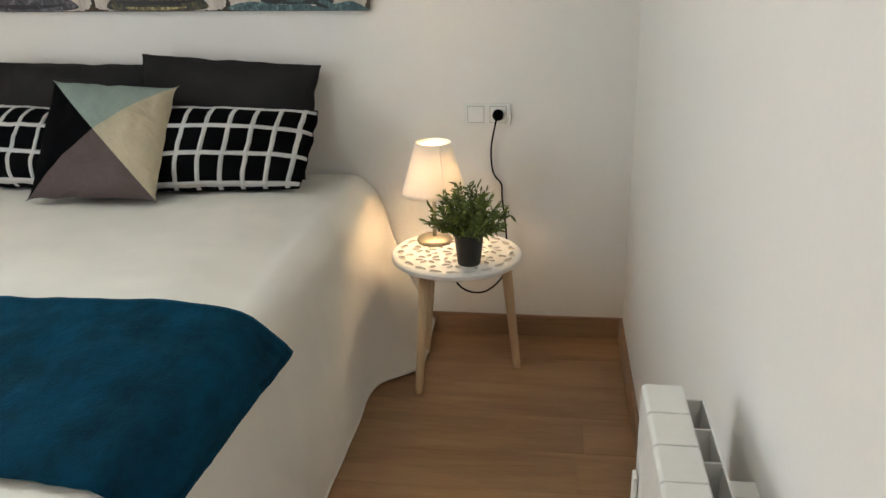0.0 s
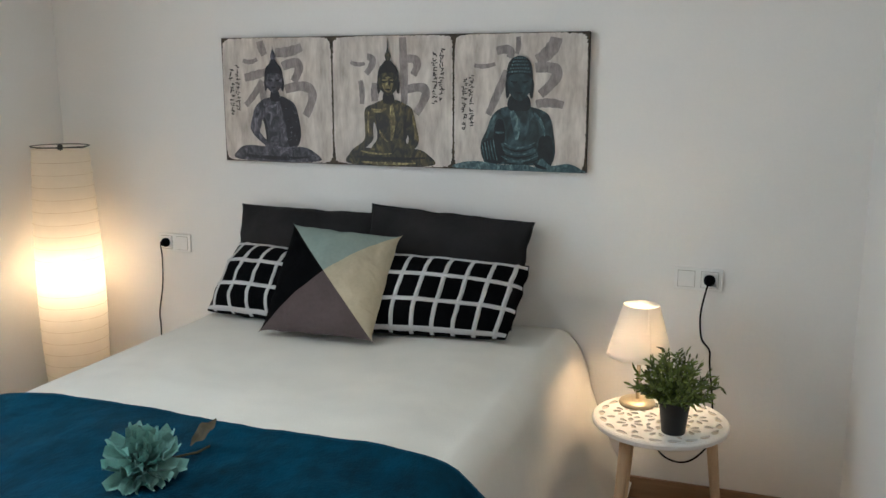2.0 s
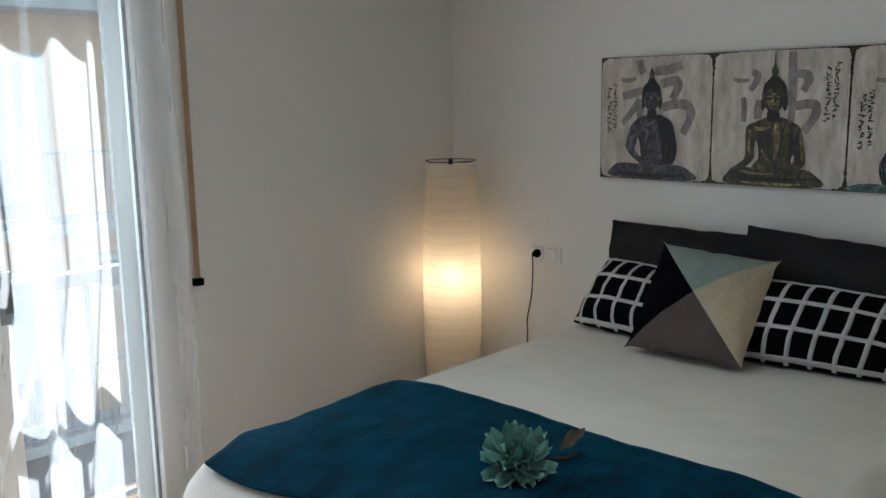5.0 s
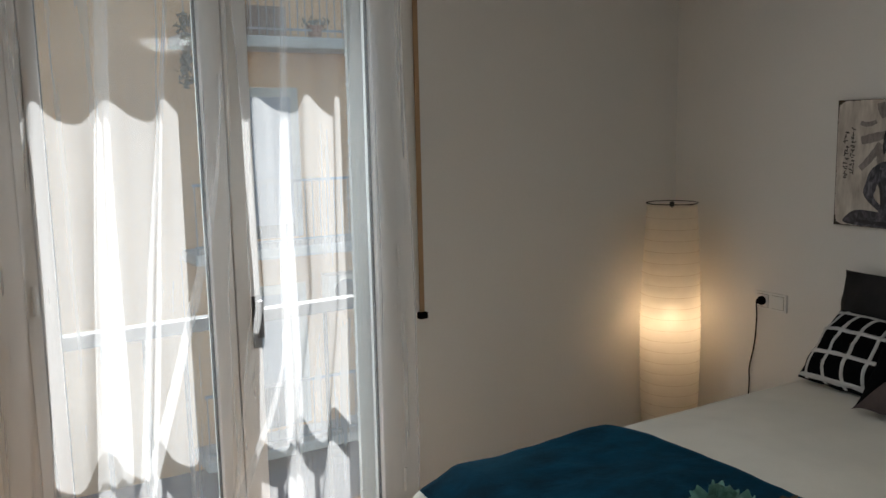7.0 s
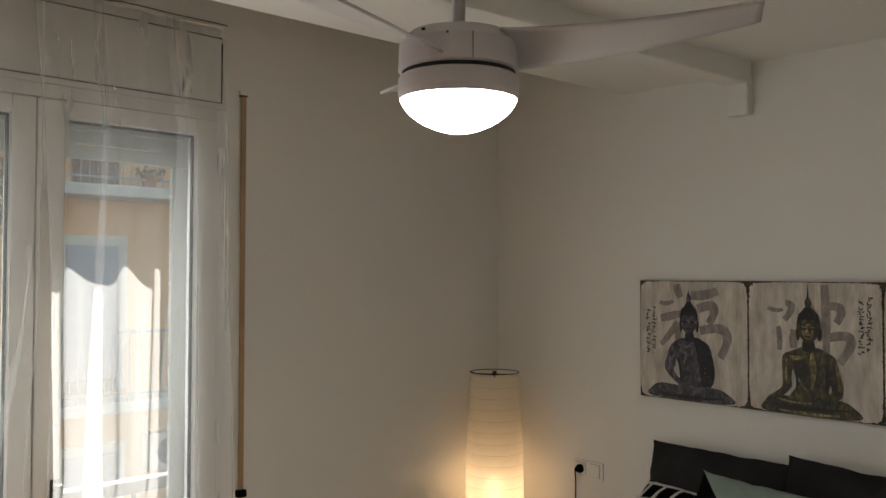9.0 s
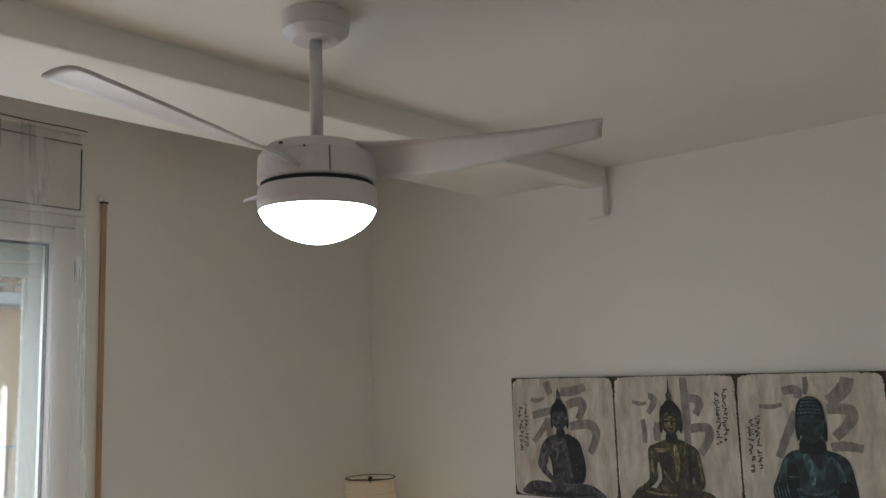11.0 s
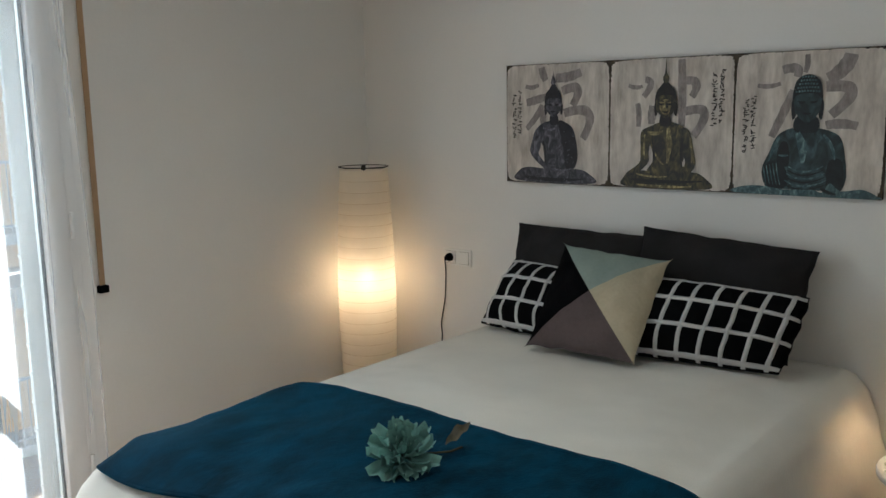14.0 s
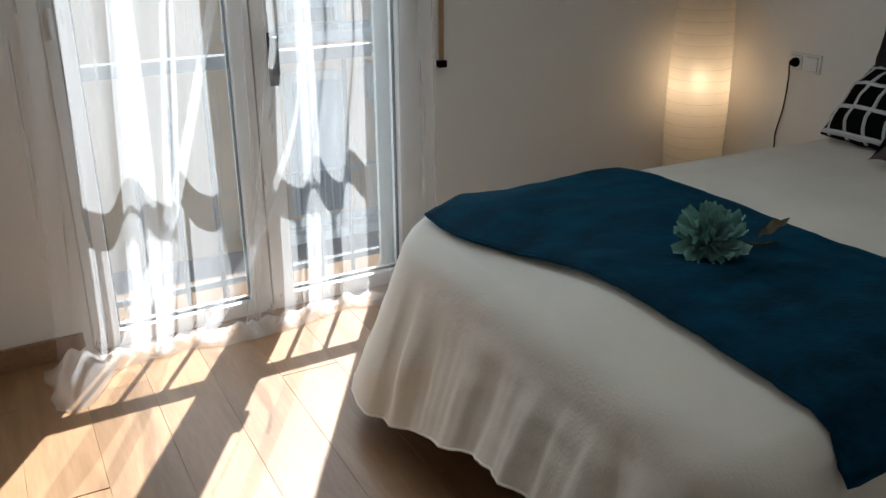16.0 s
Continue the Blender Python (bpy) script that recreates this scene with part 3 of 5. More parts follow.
def checked_cushion(c, cols):
    t = cushion("checked_cushion", "black oblong cushion with a raised white grid", c, 0.19, M_BLACK, rounding=0.09)
    across = (Vector(c[1]) - Vector(c[0])).length
    tall = (Vector(c[3]) - Vector(c[0])).length
    n = (Vector(c[1]) - Vector(c[0])).cross(Vector(c[3]) - Vector(c[0])).normalized()

    def line(fixed, along_u):
        def f(a, b):
            wide = 0.0152 + 0.0015 * noise.noise((a * 30, fixed * 7, 2))
            q = fixed + (b - 0.5) * wide / (tall if along_u else across) + 0.004 * noise.noise((a * 5, fixed * 11, 6))
            u, v = (a, q) if along_u else (q, a)
            u, v = min(0.999, max(0.001, u)), min(0.999, max(0.001, v))
            p = cushion_point(c, 0.19, u, v, 1, 0.03, 0.09)
            out = (p - (Vector(c[0]) + Vector(c[2])) / 2).normalized() * 0.25 + n * 0.97
            return p + out * (0.001 + 0.0045 * math.sin(math.pi * b) ** 0.6 + 0.0012 * noise.noise((a * 60, fixed * 9, 1)))
        part("white_stripe", sheet(f, 48, 5), M_WHITE_TAPE, t, smooth=True)
    for k in range(cols):
        line((k + 0.5) / cols, False)
    for v in (0.045, 0.365, 0.685, 0.965):
        line(v, True)
    return t


checked_cushion(((0.885, -0.36, 0.638), (1.40, -0.40, 0.638), (1.42, -0.25, 0.865), (0.958, -0.22, 0.888)), 6)
checked_cushion(((1.47, -0.42, 0.640), (2.05, -0.335, 0.640), (2.10, -0.22, 0.876), (1.50, -0.27, 0.897)), 8)

SQ = ((1.225, -0.565, 0.640), (1.665, -0.54, 0.640), (1.675, -0.29, 0.972), (1.205, -0.26, 0.988))
sq = cushion("square_cushion", "square cushion of four velour triangles in sage, sand, taupe and black", SQ, 0.15, M_BLACK, front=False, pinch=0.12, rounding=0.10)
UV = ((0, 0), (1, 0), (1, 1), (0, 1))
for k, mat in enumerate((M_TAUPE, M_SAND, M_SAGE, M_BLACK)):
    (ua, va), (ub, vb) = UV[k], UV[(k + 1) % 4]

    def tri(a, b, ua=ua, va=va, ub=ub, vb=vb):
        u, v = ua + (ub - ua) * a, va + (vb - va) * a
        return cushion_point(SQ, 0.15, 0.5 + (u - 0.5) * b, 0.5 + (v - 0.5) * b, 1, 0.12, 0.10)
    part("triangle_panel", sheet(tri, 48, 24), mat, sq, smooth=True)

# ---- painting ----
PX, PZ, PW, PH = 1.508, 1.406, 1.44, 0.474
art = thing("wall_painting", "wide canvas print of three seated statues on weathered beige boards", "painting", m=pose(PX, -0.003, PZ))
M_CANVAS = material("weathered_beige_print", (0.62, 0.565, 0.505), 0.8, vary=0.15, scale=9, fine=34, bump=0.1, bump_scale=300, stretch=(2.6, 1, 0.7), tint=(0.54, 0.46, 0.395))
M_EDGE = material("burnt_brown_edge", (0.05, 0.034, 0.018), 0.8, vary=0.4, scale=30, tint=(0.02, 0.016, 0.014))
M_BRUSH = material("grey_brush_ink", (0.27, 0.235, 0.22), 0.8, vary=0.3, scale=22, stretch=(2.5, 1, 0.8), tint=(0.42, 0.37, 0.34))
M_INK = material("dark_ink", (0.05, 0.042, 0.04), 0.8, vary=0.2)
part("canvas", box(-PW / 2, PW / 2, -0.027, 0, -PH / 2, PH / 2, 0.002), M_EDGE, art)


def ragged(cx, w, h, seed):
    pts = []
    rnd = random.Random(seed)
    for k in range(420):
        a = 2 * math.pi * k / 420
        ca, sa = math.cos(a), math.sin(a)
        p = 20
        d = (abs(ca) ** p + abs(sa) ** p) ** (-1 / p)
        j = 1 - rnd.random() ** 5 * 0.014 - 0.02 * rnd.random() * max(0.0, abs(ca * sa) * 2 - 0.9) * 10
        pts.append((cx + ca * d * w / 2 * j, sa * d * h / 2 * j))
    return pts


PANEL = ((-0.48, 0.472, 0.0), (0.0, 0.474, 1.0), (0.48, 0.472, 2.0))
for k, (cx, w, _) in enumerate(PANEL):
    part("board", outline(ragged(cx, 0.4745, PH - 0.004, k + 3)), M_CANVAS, art, m=pose(0, -0.0278, 0))


def blob(cx, cz, rx, rz, power=2.0, lean=0.0, n=40):
    pts = []
    for k in range(n):
        a = 2 * math.pi * k / n
        ca, sa = math.cos(a), math.sin(a)
        d = (abs(ca) ** power + abs(sa) ** power) ** (-1 / power)
        pts.append((cx + ca * d * rx + lean * sa * d * rz, cz + sa * d * rz))
    return pts


def stroke(pts, width, n=24, blunt=0.25):
    """A tapering brush stroke through three points."""
    a, b, c = (Vector(p) for p in pts)
    left_side, right_side = [], []
    for k in range(n + 1):
        t = k / n
        p = a.lerp(b, t).lerp(b.lerp(c, t), t)
        d = (b - a).lerp(c - b, t).normalized()
        w = width * (blunt + (1 - blunt) * math.sin(math.pi * min(1, 0.12 + t * 0.85))) * (1 + 0.05 * math.sin(t * 21))
        left_side.append((p.x - d.y * w, p.y + d.x * w))
        right_side.append((p.x + d.y * w, p.y - d.x * w))
    return left_side + right_side[::-1]


LAID = [0]


def layer(name, pts, mat, level, label=""):
    LAID[0] = (LAID[0] + 1) % 60
    part(name, outline(pts), mat, art, label, m=pose(0, -0.0280 - 0.0006 * level - 0.000009 * LAID[0], 0))


BRUSHED = (
    (((.36, .97), (.37, .92), (.40, .86), .030), ((.50, .88), (.62, .87), (.74, .92), .034), ((.56, .77), (.80, .86), (.66, .65), .034), ((.21, .68), (.30, .70), (.42, .73), .030),
     ((.58, .59), (.95, .69), (.76, .38), .034), ((.37, .66), (.31, .55), (.21, .46), .024), ((.38, .62), (.37, .55), (.38, .49), .028), ((.20, .82), (.27, .79), (.33, .83), .016)),
    (((.595, .98), (.61, .75), (.605, .48), .028), ((.62, .82), (.77, .84), (.68, .70), .028), ((.62, .59), (.90, .67), (.70, .41), .030), ((.30, .84), (.40, .83), (.29, .71), .024),
     ((.37, .64), (.36, .57), (.36, .50), .030), ((.24, .66), (.26, .58), (.25, .48), .020), ((.16, .80), (.22, .77), (.28, .79), .014)),
    (((.77, .96), (.75, .86), (.63, .80), .042), ((.62, .75), (.92, .78), (.66, .56), .034), ((.63, .49), (.72, .515), (.83, .485), .028), ((.33, .87), (.46, .91), (.43, .82), .028),
     ((.41, .73), (.34, .56), (.27, .41), .026), ((.49, .97), (.50, .90), (.48, .85), .016), ((.16, .77), (.24, .75), (.32, .78), .014)))
WRITTEN = ((.085, .74), (.855, .85), (.085, .66))


def on_panel(k, pts):
    """From shares of a board's width and height to the canvas."""
    return [(PANEL[k][0] + (x - 0.5) * 0.4775, (z - 0.5) * PH) for x, z in pts]


for k in range(3):
    for a, b, c, wide in BRUSHED[k]:
        layer("brush_stroke", stroke(on_panel(k, (a, b, c)), wide * 0.56, blunt=0.75), M_BRUSH, 1)
    rnd = random.Random(k)
    (tx, tz), = on_panel(k, (WRITTEN[k],))
    for col in range(2):
        for r in range(11):
            x, z = tx + col * 0.026, tz - r * 0.0165 + col * 0.014
            for j in range(3):
                a, b = rnd.uniform(-0.007, 0.007), rnd.uniform(-0.006, 0.006)
                dx, dz = (rnd.uniform(0.003, 0.008), rnd.uniform(-0.002, 0.002)) if rnd.random() < 0.6 else (rnd.uniform(-0.003, 0.003), rnd.uniform(0.004, 0.008))
                layer("ink_bar", stroke([(x + a - dx, z + b - dz), (x + a, z + b), (x + a + dx, z + b + dz)], 0.0021, 4, 0.6), M_INK, 2)


def statue_paint(name, dark, bright, scale):
    m = material(name, bright, 0.5)
    n, link = m.node_tree.nodes, m.node_tree.links.new
    co, mp, t = n.new("ShaderNodeTexCoord"), n.new("ShaderNodeMapping"), n.new("ShaderNodeTexNoise")
    mp.inputs["Scale"].default_value = (1.5, 1, 0.9)
    t.inputs["Scale"].default_value, t.inputs["Detail"].default_value, t.inputs["Distortion"].default_value = scale, 6, 1.5
    ramp = n.new("ShaderNodeValToRGB")
    e = ramp.color_ramp.elements
    e[0].position, e[0].color = 0.42, (*dark, 1)
    e[1].position, e[1].color = 0.72, (*bright, 1)
    mid = e.new(0.56)
    mid.color = (*(a * 0.72 + b * 0.28 for a, b in zip(dark, bright)), 1)
    link(co.outputs["Object"], mp.inputs[0]), link(mp.outputs[0], t.inputs[0]), link(t.outputs[0], ramp.inputs[0])
    link(ramp.outputs[0], n["Principled BSDF"].inputs["Base Color"])
    return m


PAINTS = (statue_paint("violet_grey_stone_paint", (0.022, 0.020, 0.027), (0.20, 0.185, 0.215), 24),
          statue_paint("dark_gold_paint", (0.014, 0.011, 0.005), (0.17, 0.13, 0.04), 22),
          statue_paint("teal_bronze_paint", (0.009, 0.018, 0.021), (0.065, 0.115, 0.125), 14))
SHADE = (material("violet_black_paint", (0.016, 0.014, 0.019), 0.6, vary=0.3, scale=30), material("bronze_black_paint", (0.014, 0.011, 0.007), 0.6, vary=0.3, scale=30),
         material("teal_black_paint", (0.007, 0.012, 0.014), 0.6, vary=0.3, scale=30))
LIGHT = (statue_paint("violet_light_paint", (0.06, 0.055, 0.07), (0.32, 0.30, 0.35), 40), statue_paint("gold_light_paint", (0.10, 0.075, 0.025), (0.62, 0.50, 0.20), 34),
         statue_paint("teal_light_paint", (0.03, 0.065, 0.075), (0.20, 0.31, 0.31), 34))


def rounded(pts, n=6):
    """A closed smooth outline through points."""
    out, m = [], len(pts)
    for i in range(m):
        p0, p1, p2, p3 = (Vector(pts[(i + j) % m]) for j in (-1, 0, 1, 2))
        for q in range(n):
            t = q / n
            v = 0.5 * (2 * p1 + (p2 - p0) * t + (2 * p0 - 5 * p1 + 4 * p2 - p3) * t * t + (3 * p1 - p0 - 3 * p2 + p3) * t ** 3)
            out.append((v.x, v.y))
    return out


def paint(k, name, mat, level, pts):
    layer(name, on_panel(k, rounded(pts)), mat, level)


def dab(k, name, mat, level, a, b, c, wide):
    layer(name, on_panel(k, stroke((a, b, c), wide)), mat, level)


def head_of(k, cx, z, rx, rz, band):
    """Head with hair cap, ears and the light on brow, nose and cheek."""
    p, d, h = PAINTS[k], SHADE[k], LIGHT[k]
    for sx in (-1, 1):
        paint(k, "painted_ear", d, 6, ((cx + sx * rx * 0.95, z + 0.02), (cx + sx * rx * 1.16, z - 0.02), (cx + sx * rx * 1.05, z - rz * 0.85), (cx + sx * rx * 0.8, z - rz * 0.6)))
    paint(k, "painted_head", p, 7, ((cx - rx, z + rz * 0.2), (cx - rx * 0.7, z + rz * 0.85), (cx, z + rz), (cx + rx * 0.7, z + rz * 0.85), (cx + rx, z + rz * 0.2), (cx + rx * 0.82, z - rz * 0.55), (cx, z - rz), (cx - rx * 0.82, z - rz * 0.55)))
    paint(k, "painted_face", h if k == 1 else p, 8, ((cx - rx * 0.62, z + rz * 0.1), (cx, z + rz * 0.3), (cx + rx * 0.5, z + rz * 0.1), (cx + rx * 0.42, z - rz * 0.5), (cx, z - rz * 0.82), (cx - rx * 0.5, z - rz * 0.5)))
    paint(k, "painted_hair", d, 9, ((cx - rx * 1.08, z + rz * 0.1), (cx - rx * 0.85, z + rz * 0.95), (cx, z + rz * 1.25), (cx + rx * 0.85, z + rz * 0.95), (cx + rx * 1.08, z + rz * 0.1), (cx + rx * 0.7, z + rz * band), (cx, z + rz * (band + 0.08)), (cx - rx * 0.7, z + rz * band)))
    for sx in (-1, 1):
        dab(k, "painted_shade", d, 10, (cx + sx * rx * 0.15, z - rz * 0.02), (cx + sx * rx * 0.42, z - rz * 0.12), (cx + sx * rx * 0.72, z + rz * 0.02), 0.008)
        dab(k, "painted_shade", p, 10, (cx + sx * rx * 0.14, z + rz * 0.12), (cx + sx * rx * 0.45, z + rz * 0.26), (cx + sx * rx * 0.8, z + rz * 0.12), 0.006)
    dab(k, "painted_shade", p, 10, (cx + rx * 0.06, z + rz * 0.1), (cx + rx * 0.16, z - rz * 0.15), (cx + rx * 0.14, z - rz * 0.36), 0.010)
    dab(k, "painted_shade", d, 10, (cx - rx * 0.3, z - rz * 0.55), (cx, z - rz * 0.63), (cx + rx * 0.3, z - rz * 0.55), 0.007)


def speckle(k, mat, level, count, x0, x1, z0, z1, seed):
    rnd = random.Random(seed)
    for j in range(count):
        x, z = rnd.uniform(x0, x1), rnd.uniform(z0, z1)
        layer("painted_speck", on_panel(k, blob(x, z, 0.004, 0.004, n=6)), mat, level)


# first board: violet grey figure on a speckled seat
P, D, H = PAINTS[0], SHADE[0], LIGHT[0]
paint(0, "painted_seat", P, 3, ((.11, .02), (.12, .09), (.22, .135), (.48, .12), (.72, .13), (.83, .09), (.875, .02), (.50, .005)))
paint(0, "painted_body", P, 4, ((.30, .43), (.36, .50), (.44, .525), (.54, .525), (.63, .50), (.68, .44), (.70, .32), (.71, .20), (.66, .12), (.50, .10), (.38, .13), (.40, .22), (.37, .33)))
paint(0, "painted_arm", P, 5, ((.30, .44), (.36, .41), (.355, .31), (.34, .24), (.44, .14), (.42, .115), (.31, .19), (.25, .27), (.27, .36)))
paint(0, "painted_robe", D, 5, ((.53, .52), (.62, .50), (.69, .40), (.715, .22), (.66, .13), (.60, .14), (.58, .30)))
dab(0, "painted_highlight", H, 6, (.31, .45), (.275, .36), (.27, .28), .010)
dab(0, "painted_highlight", H, 6, (.38, .47), (.45, .43), (.52, .48), .013)
dab(0, "painted_highlight", H, 6, (.46, .13), (.56, .10), (.66, .135), .010)
dab(0, "painted_shade", D, 6, (.38, .36), (.41, .27), (.40, .16), .012)
dab(0, "painted_shade", D, 6, (.20, .05), (.48, .02), (.78, .05), .016)
speckle(0, H, 7, 26, .15, .84, .025, .115, 3)
speckle(0, H, 7, 22, .56, .69, .16, .46, 4)
paint(0, "painted_neck", D, 5, ((.45, .50), (.455, .58), (.515, .58), (.53, .50)))
head_of(0, .483, .665, .078, .105, 0.42)
paint(0, "painted_topknot", D, 8, ((.445, .77), (.46, .82), (.483, .845), (.505, .82), (.525, .77)))
paint(0, "painted_flame", P, 9, ((.462, .83), (.465, .87), (.479, .91), (.481, .945), (.487, .90), (.502, .87), (.500, .83)))
# second board: dark gold figure
P, D, H = PAINTS[1], SHADE[1], LIGHT[1]
paint(1, "painted_seat", P, 3, ((.13, .015), (.14, .09), (.24, .14), (.48, .13), (.70, .14), (.80, .10), (.845, .02), (.50, .0)))
paint(1, "painted_body", P, 4, ((.28, .44), (.36, .485), (.44, .515), (.53, .515), (.61, .485), (.68, .43), (.66, .30), (.62, .20), (.64, .12), (.34, .12), (.38, .22), (.36, .33)))
paint(1, "painted_arm", P, 5, ((.275, .43), (.32, .445), (.355, .40), (.345, .28), (.34, .20), (.25, .12), (.14, .07), (.16, .12), (.265, .20), (.275, .30)))
paint(1, "painted_arm", P, 5, ((.635, .44), (.68, .42), (.71, .30), (.725, .20), (.68, .135), (.56, .12), (.56, .155), (.64, .19), (.63, .30)))
dab(1, "painted_highlight", H, 6, (.50, .47), (.525, .36), (.50, .20), .022)
dab(1, "painted_highlight", H, 6, (.33, .44), (.40, .41), (.46, .45), .015)
dab(1, "painted_highlight", H, 6, (.31, .42), (.30, .32), (.31, .23), .008)
dab(1, "painted_highlight", H, 6, (.68, .40), (.70, .30), (.695, .21), .008)
dab(1, "painted_highlight", H, 6, (.40, .28), (.42, .22), (.47, .19), .009)
dab(1, "painted_highlight", H, 6, (.24, .115), (.36, .085), (.50, .10), .008)
dab(1, "painted_highlight", H, 6, (.24, .03), (.45, .012), (.70, .03), .011)
dab(1, "painted_shade", D, 6, (.37, .38), (.40, .28), (.38, .17), .010)
dab(1, "painted_shade", D, 6, (.62, .38), (.60, .28), (.62, .17), .012)
dab(1, "painted_shade", D, 6, (.20, .07), (.48, .045), (.78, .075), .014)
paint(1, "painted_neck", D, 5, ((.435, .49), (.44, .57), (.51, .57), (.52, .49)))
head_of(1, .478, .655, .082, .11, 0.5)
paint(1, "painted_topknot", D, 8, ((.425, .76), (.445, .80), (.478, .825), (.51, .80), (.53, .76)))
paint(1, "painted_flame", P, 9, ((.462, .815), (.452, .85), (.468, .89), (.476, .985), (.484, .89), (.502, .85), (.494, .815)))
# third board: teal bronze figure with a raised palm
P, D, H = PAINTS[2], SHADE[2], LIGHT[2]
paint(2, "painted_body", P, 4, ((.30, .40), (.36, .455), (.44, .475), (.56, .475), (.67, .45), (.735, .40), (.765, .28), (.775, .12), (.70, .05), (.30, .05), (.235, .08), (.215, .19), (.26, .30)))
paint(2, "painted_sleeve", D, 5, ((.215, .18), (.29, .24), (.37, .20), (.40, .10), (.36, .05), (.25, .07)))
paint(2, "painted_sleeve", D, 5, ((.66, .24), (.74, .26), (.765, .14), (.75, .05), (.66, .06)))
dab(2, "painted_highlight", H, 6, (.45, .44), (.50, .34), (.49, .23), .030)
dab(2, "painted_highlight", H, 6, (.33, .41), (.29, .33), (.26, .24), .012)
dab(2, "painted_highlight", H, 6, (.62, .43), (.69, .36), (.70, .26), .012)
for j in range(6):
    dab(2, "painted_fold", (H, D)[j % 2], 7, (.40 - .006 * j, .205 - .024 * j), (.50, .135 - .026 * j), (.63 + .006 * j, .215 - .024 * j), .007)
for j in range(5):
    dab(2, "painted_fold", H, 7, (.225 + .022 * j, .20 + .008 * j), (.235 + .022 * j, .15), (.25 + .024 * j, .075), .004)
paint(2, "painted_palm", D, 8, ((.325, .22), (.32, .31), (.345, .375), (.385, .37), (.40, .30), (.395, .21)))
dab(2, "painted_highlight", H, 9, (.33, .285), (.36, .275), (.395, .285), .008)
paint(2, "painted_moss", H, 8, ((.02, .01), (.06, .05), (.20, .065), (.38, .045), (.56, .05), (.63, .035), (.68, .10), (.75, .05), (.88, .065), (.97, .03), (.97, .005), (.50, .002)))
dab(2, "painted_shade", D, 9, (.62, .06), (.66, .035), (.72, .025), .012)
paint(2, "painted_neck", D, 5, ((.43, .45), (.44, .55), (.57, .55), (.58, .45)))
head_of(2, .507, .655, .092, .145, 0.30)
for r in range(5):
    for j in range(9 - r):
        x = .507 + (j - (8 - r) / 2) * .0185
        layer("painted_curl", on_panel(2, blob(x, .725 + .024 * r - .9 * (x - .507) ** 2, .007, .008, n=8)), H, 10)

# ---- curtain ----
track = thing("curtain_track", "slim off-white curtain track on the shutter box", "curtain track", m=WALL)
part("rail", box(0.0075, 0.036, -2.99, -1.54, 2.5615, 2.5655, 0.001), M_WALL, track)


def mixed(z, keys):
    """A value between (height, value) keys."""
    for (z0, a), (z1, b) in zip(keys, keys[1:]):
        if z >= z1:
            return b + (a - b) * (z - z1) / (z0 - z1)
    return keys[-1][1]


def curtain_panel(edge_a, edge_b, bunch, seed, folds):
    def f(u, v):
        run = v * 2.66
        z = max(0.0, 2.56 - run)
        lying = max(0.0, run - 2.54)
        ya, yb = mixed(z, edge_a), mixed(z, edge_b)
        w = u + 0.045 * math.sin(4 * math.pi * u) * bunch * (1 if seed < 1.5 else -1)
        low = 1 - z / 2.56
        w = max(0.0, w) ** (1 + (0.9 if seed < 1.5 else 0.45) * low ** 1.4)
        y = ya + (yb - ya) * w
        ph = u * folds * 2 * math.pi + 0.8 * math.sin(u * 5 + seed) + 0.35 * low * math.sin(u * 4 + seed * 2)
        depth = 0.030 + 0.075 * soft((2.56 - z) / 0.5)
        n = depth + (0.004 + 0.010 * soft((2.56 - z) / 0.5) + 0.021 * low) * (math.sin(ph) + 0.22 * math.cos(2 * ph + 0.6))
        n += 0.016 * noise.noise((u * 3, z * 0.9, seed)) * soft((2.56 - z) / 0.5)
        y += 0.02 * noise.noise((u * 3, z * 1.3, seed + 4)) * soft(u / 0.1) * soft((1 - u) / 0.1)
        if lying > 0:
            n += lying * (0.42 + 0.20 * math.sin(u * 13 + seed) + 0.12 * math.sin(u * 31)) 
            y += 0.05 * math.sin(u * 17 + seed) * lying * 4
            z = 0.010 + 0.03 * abs(noise.noise((u * 6, lying * 6, seed))) * soft(lying / 0.05)
        if seed < 1.5 and z < 0.6:
            n += 0.15 * (1 - z / 0.6) ** 2 * soft((0.35 - u) / 0.3)
        if lying <= 0 and z < 0.16:
            n += 0.05 * (1 - z / 0.16) ** 2 * (1 + 0.5 * math.sin(u * 23))
            z = max(z, 0.012)
        return (n, y, z)
    return sheet(f, 220, 110)


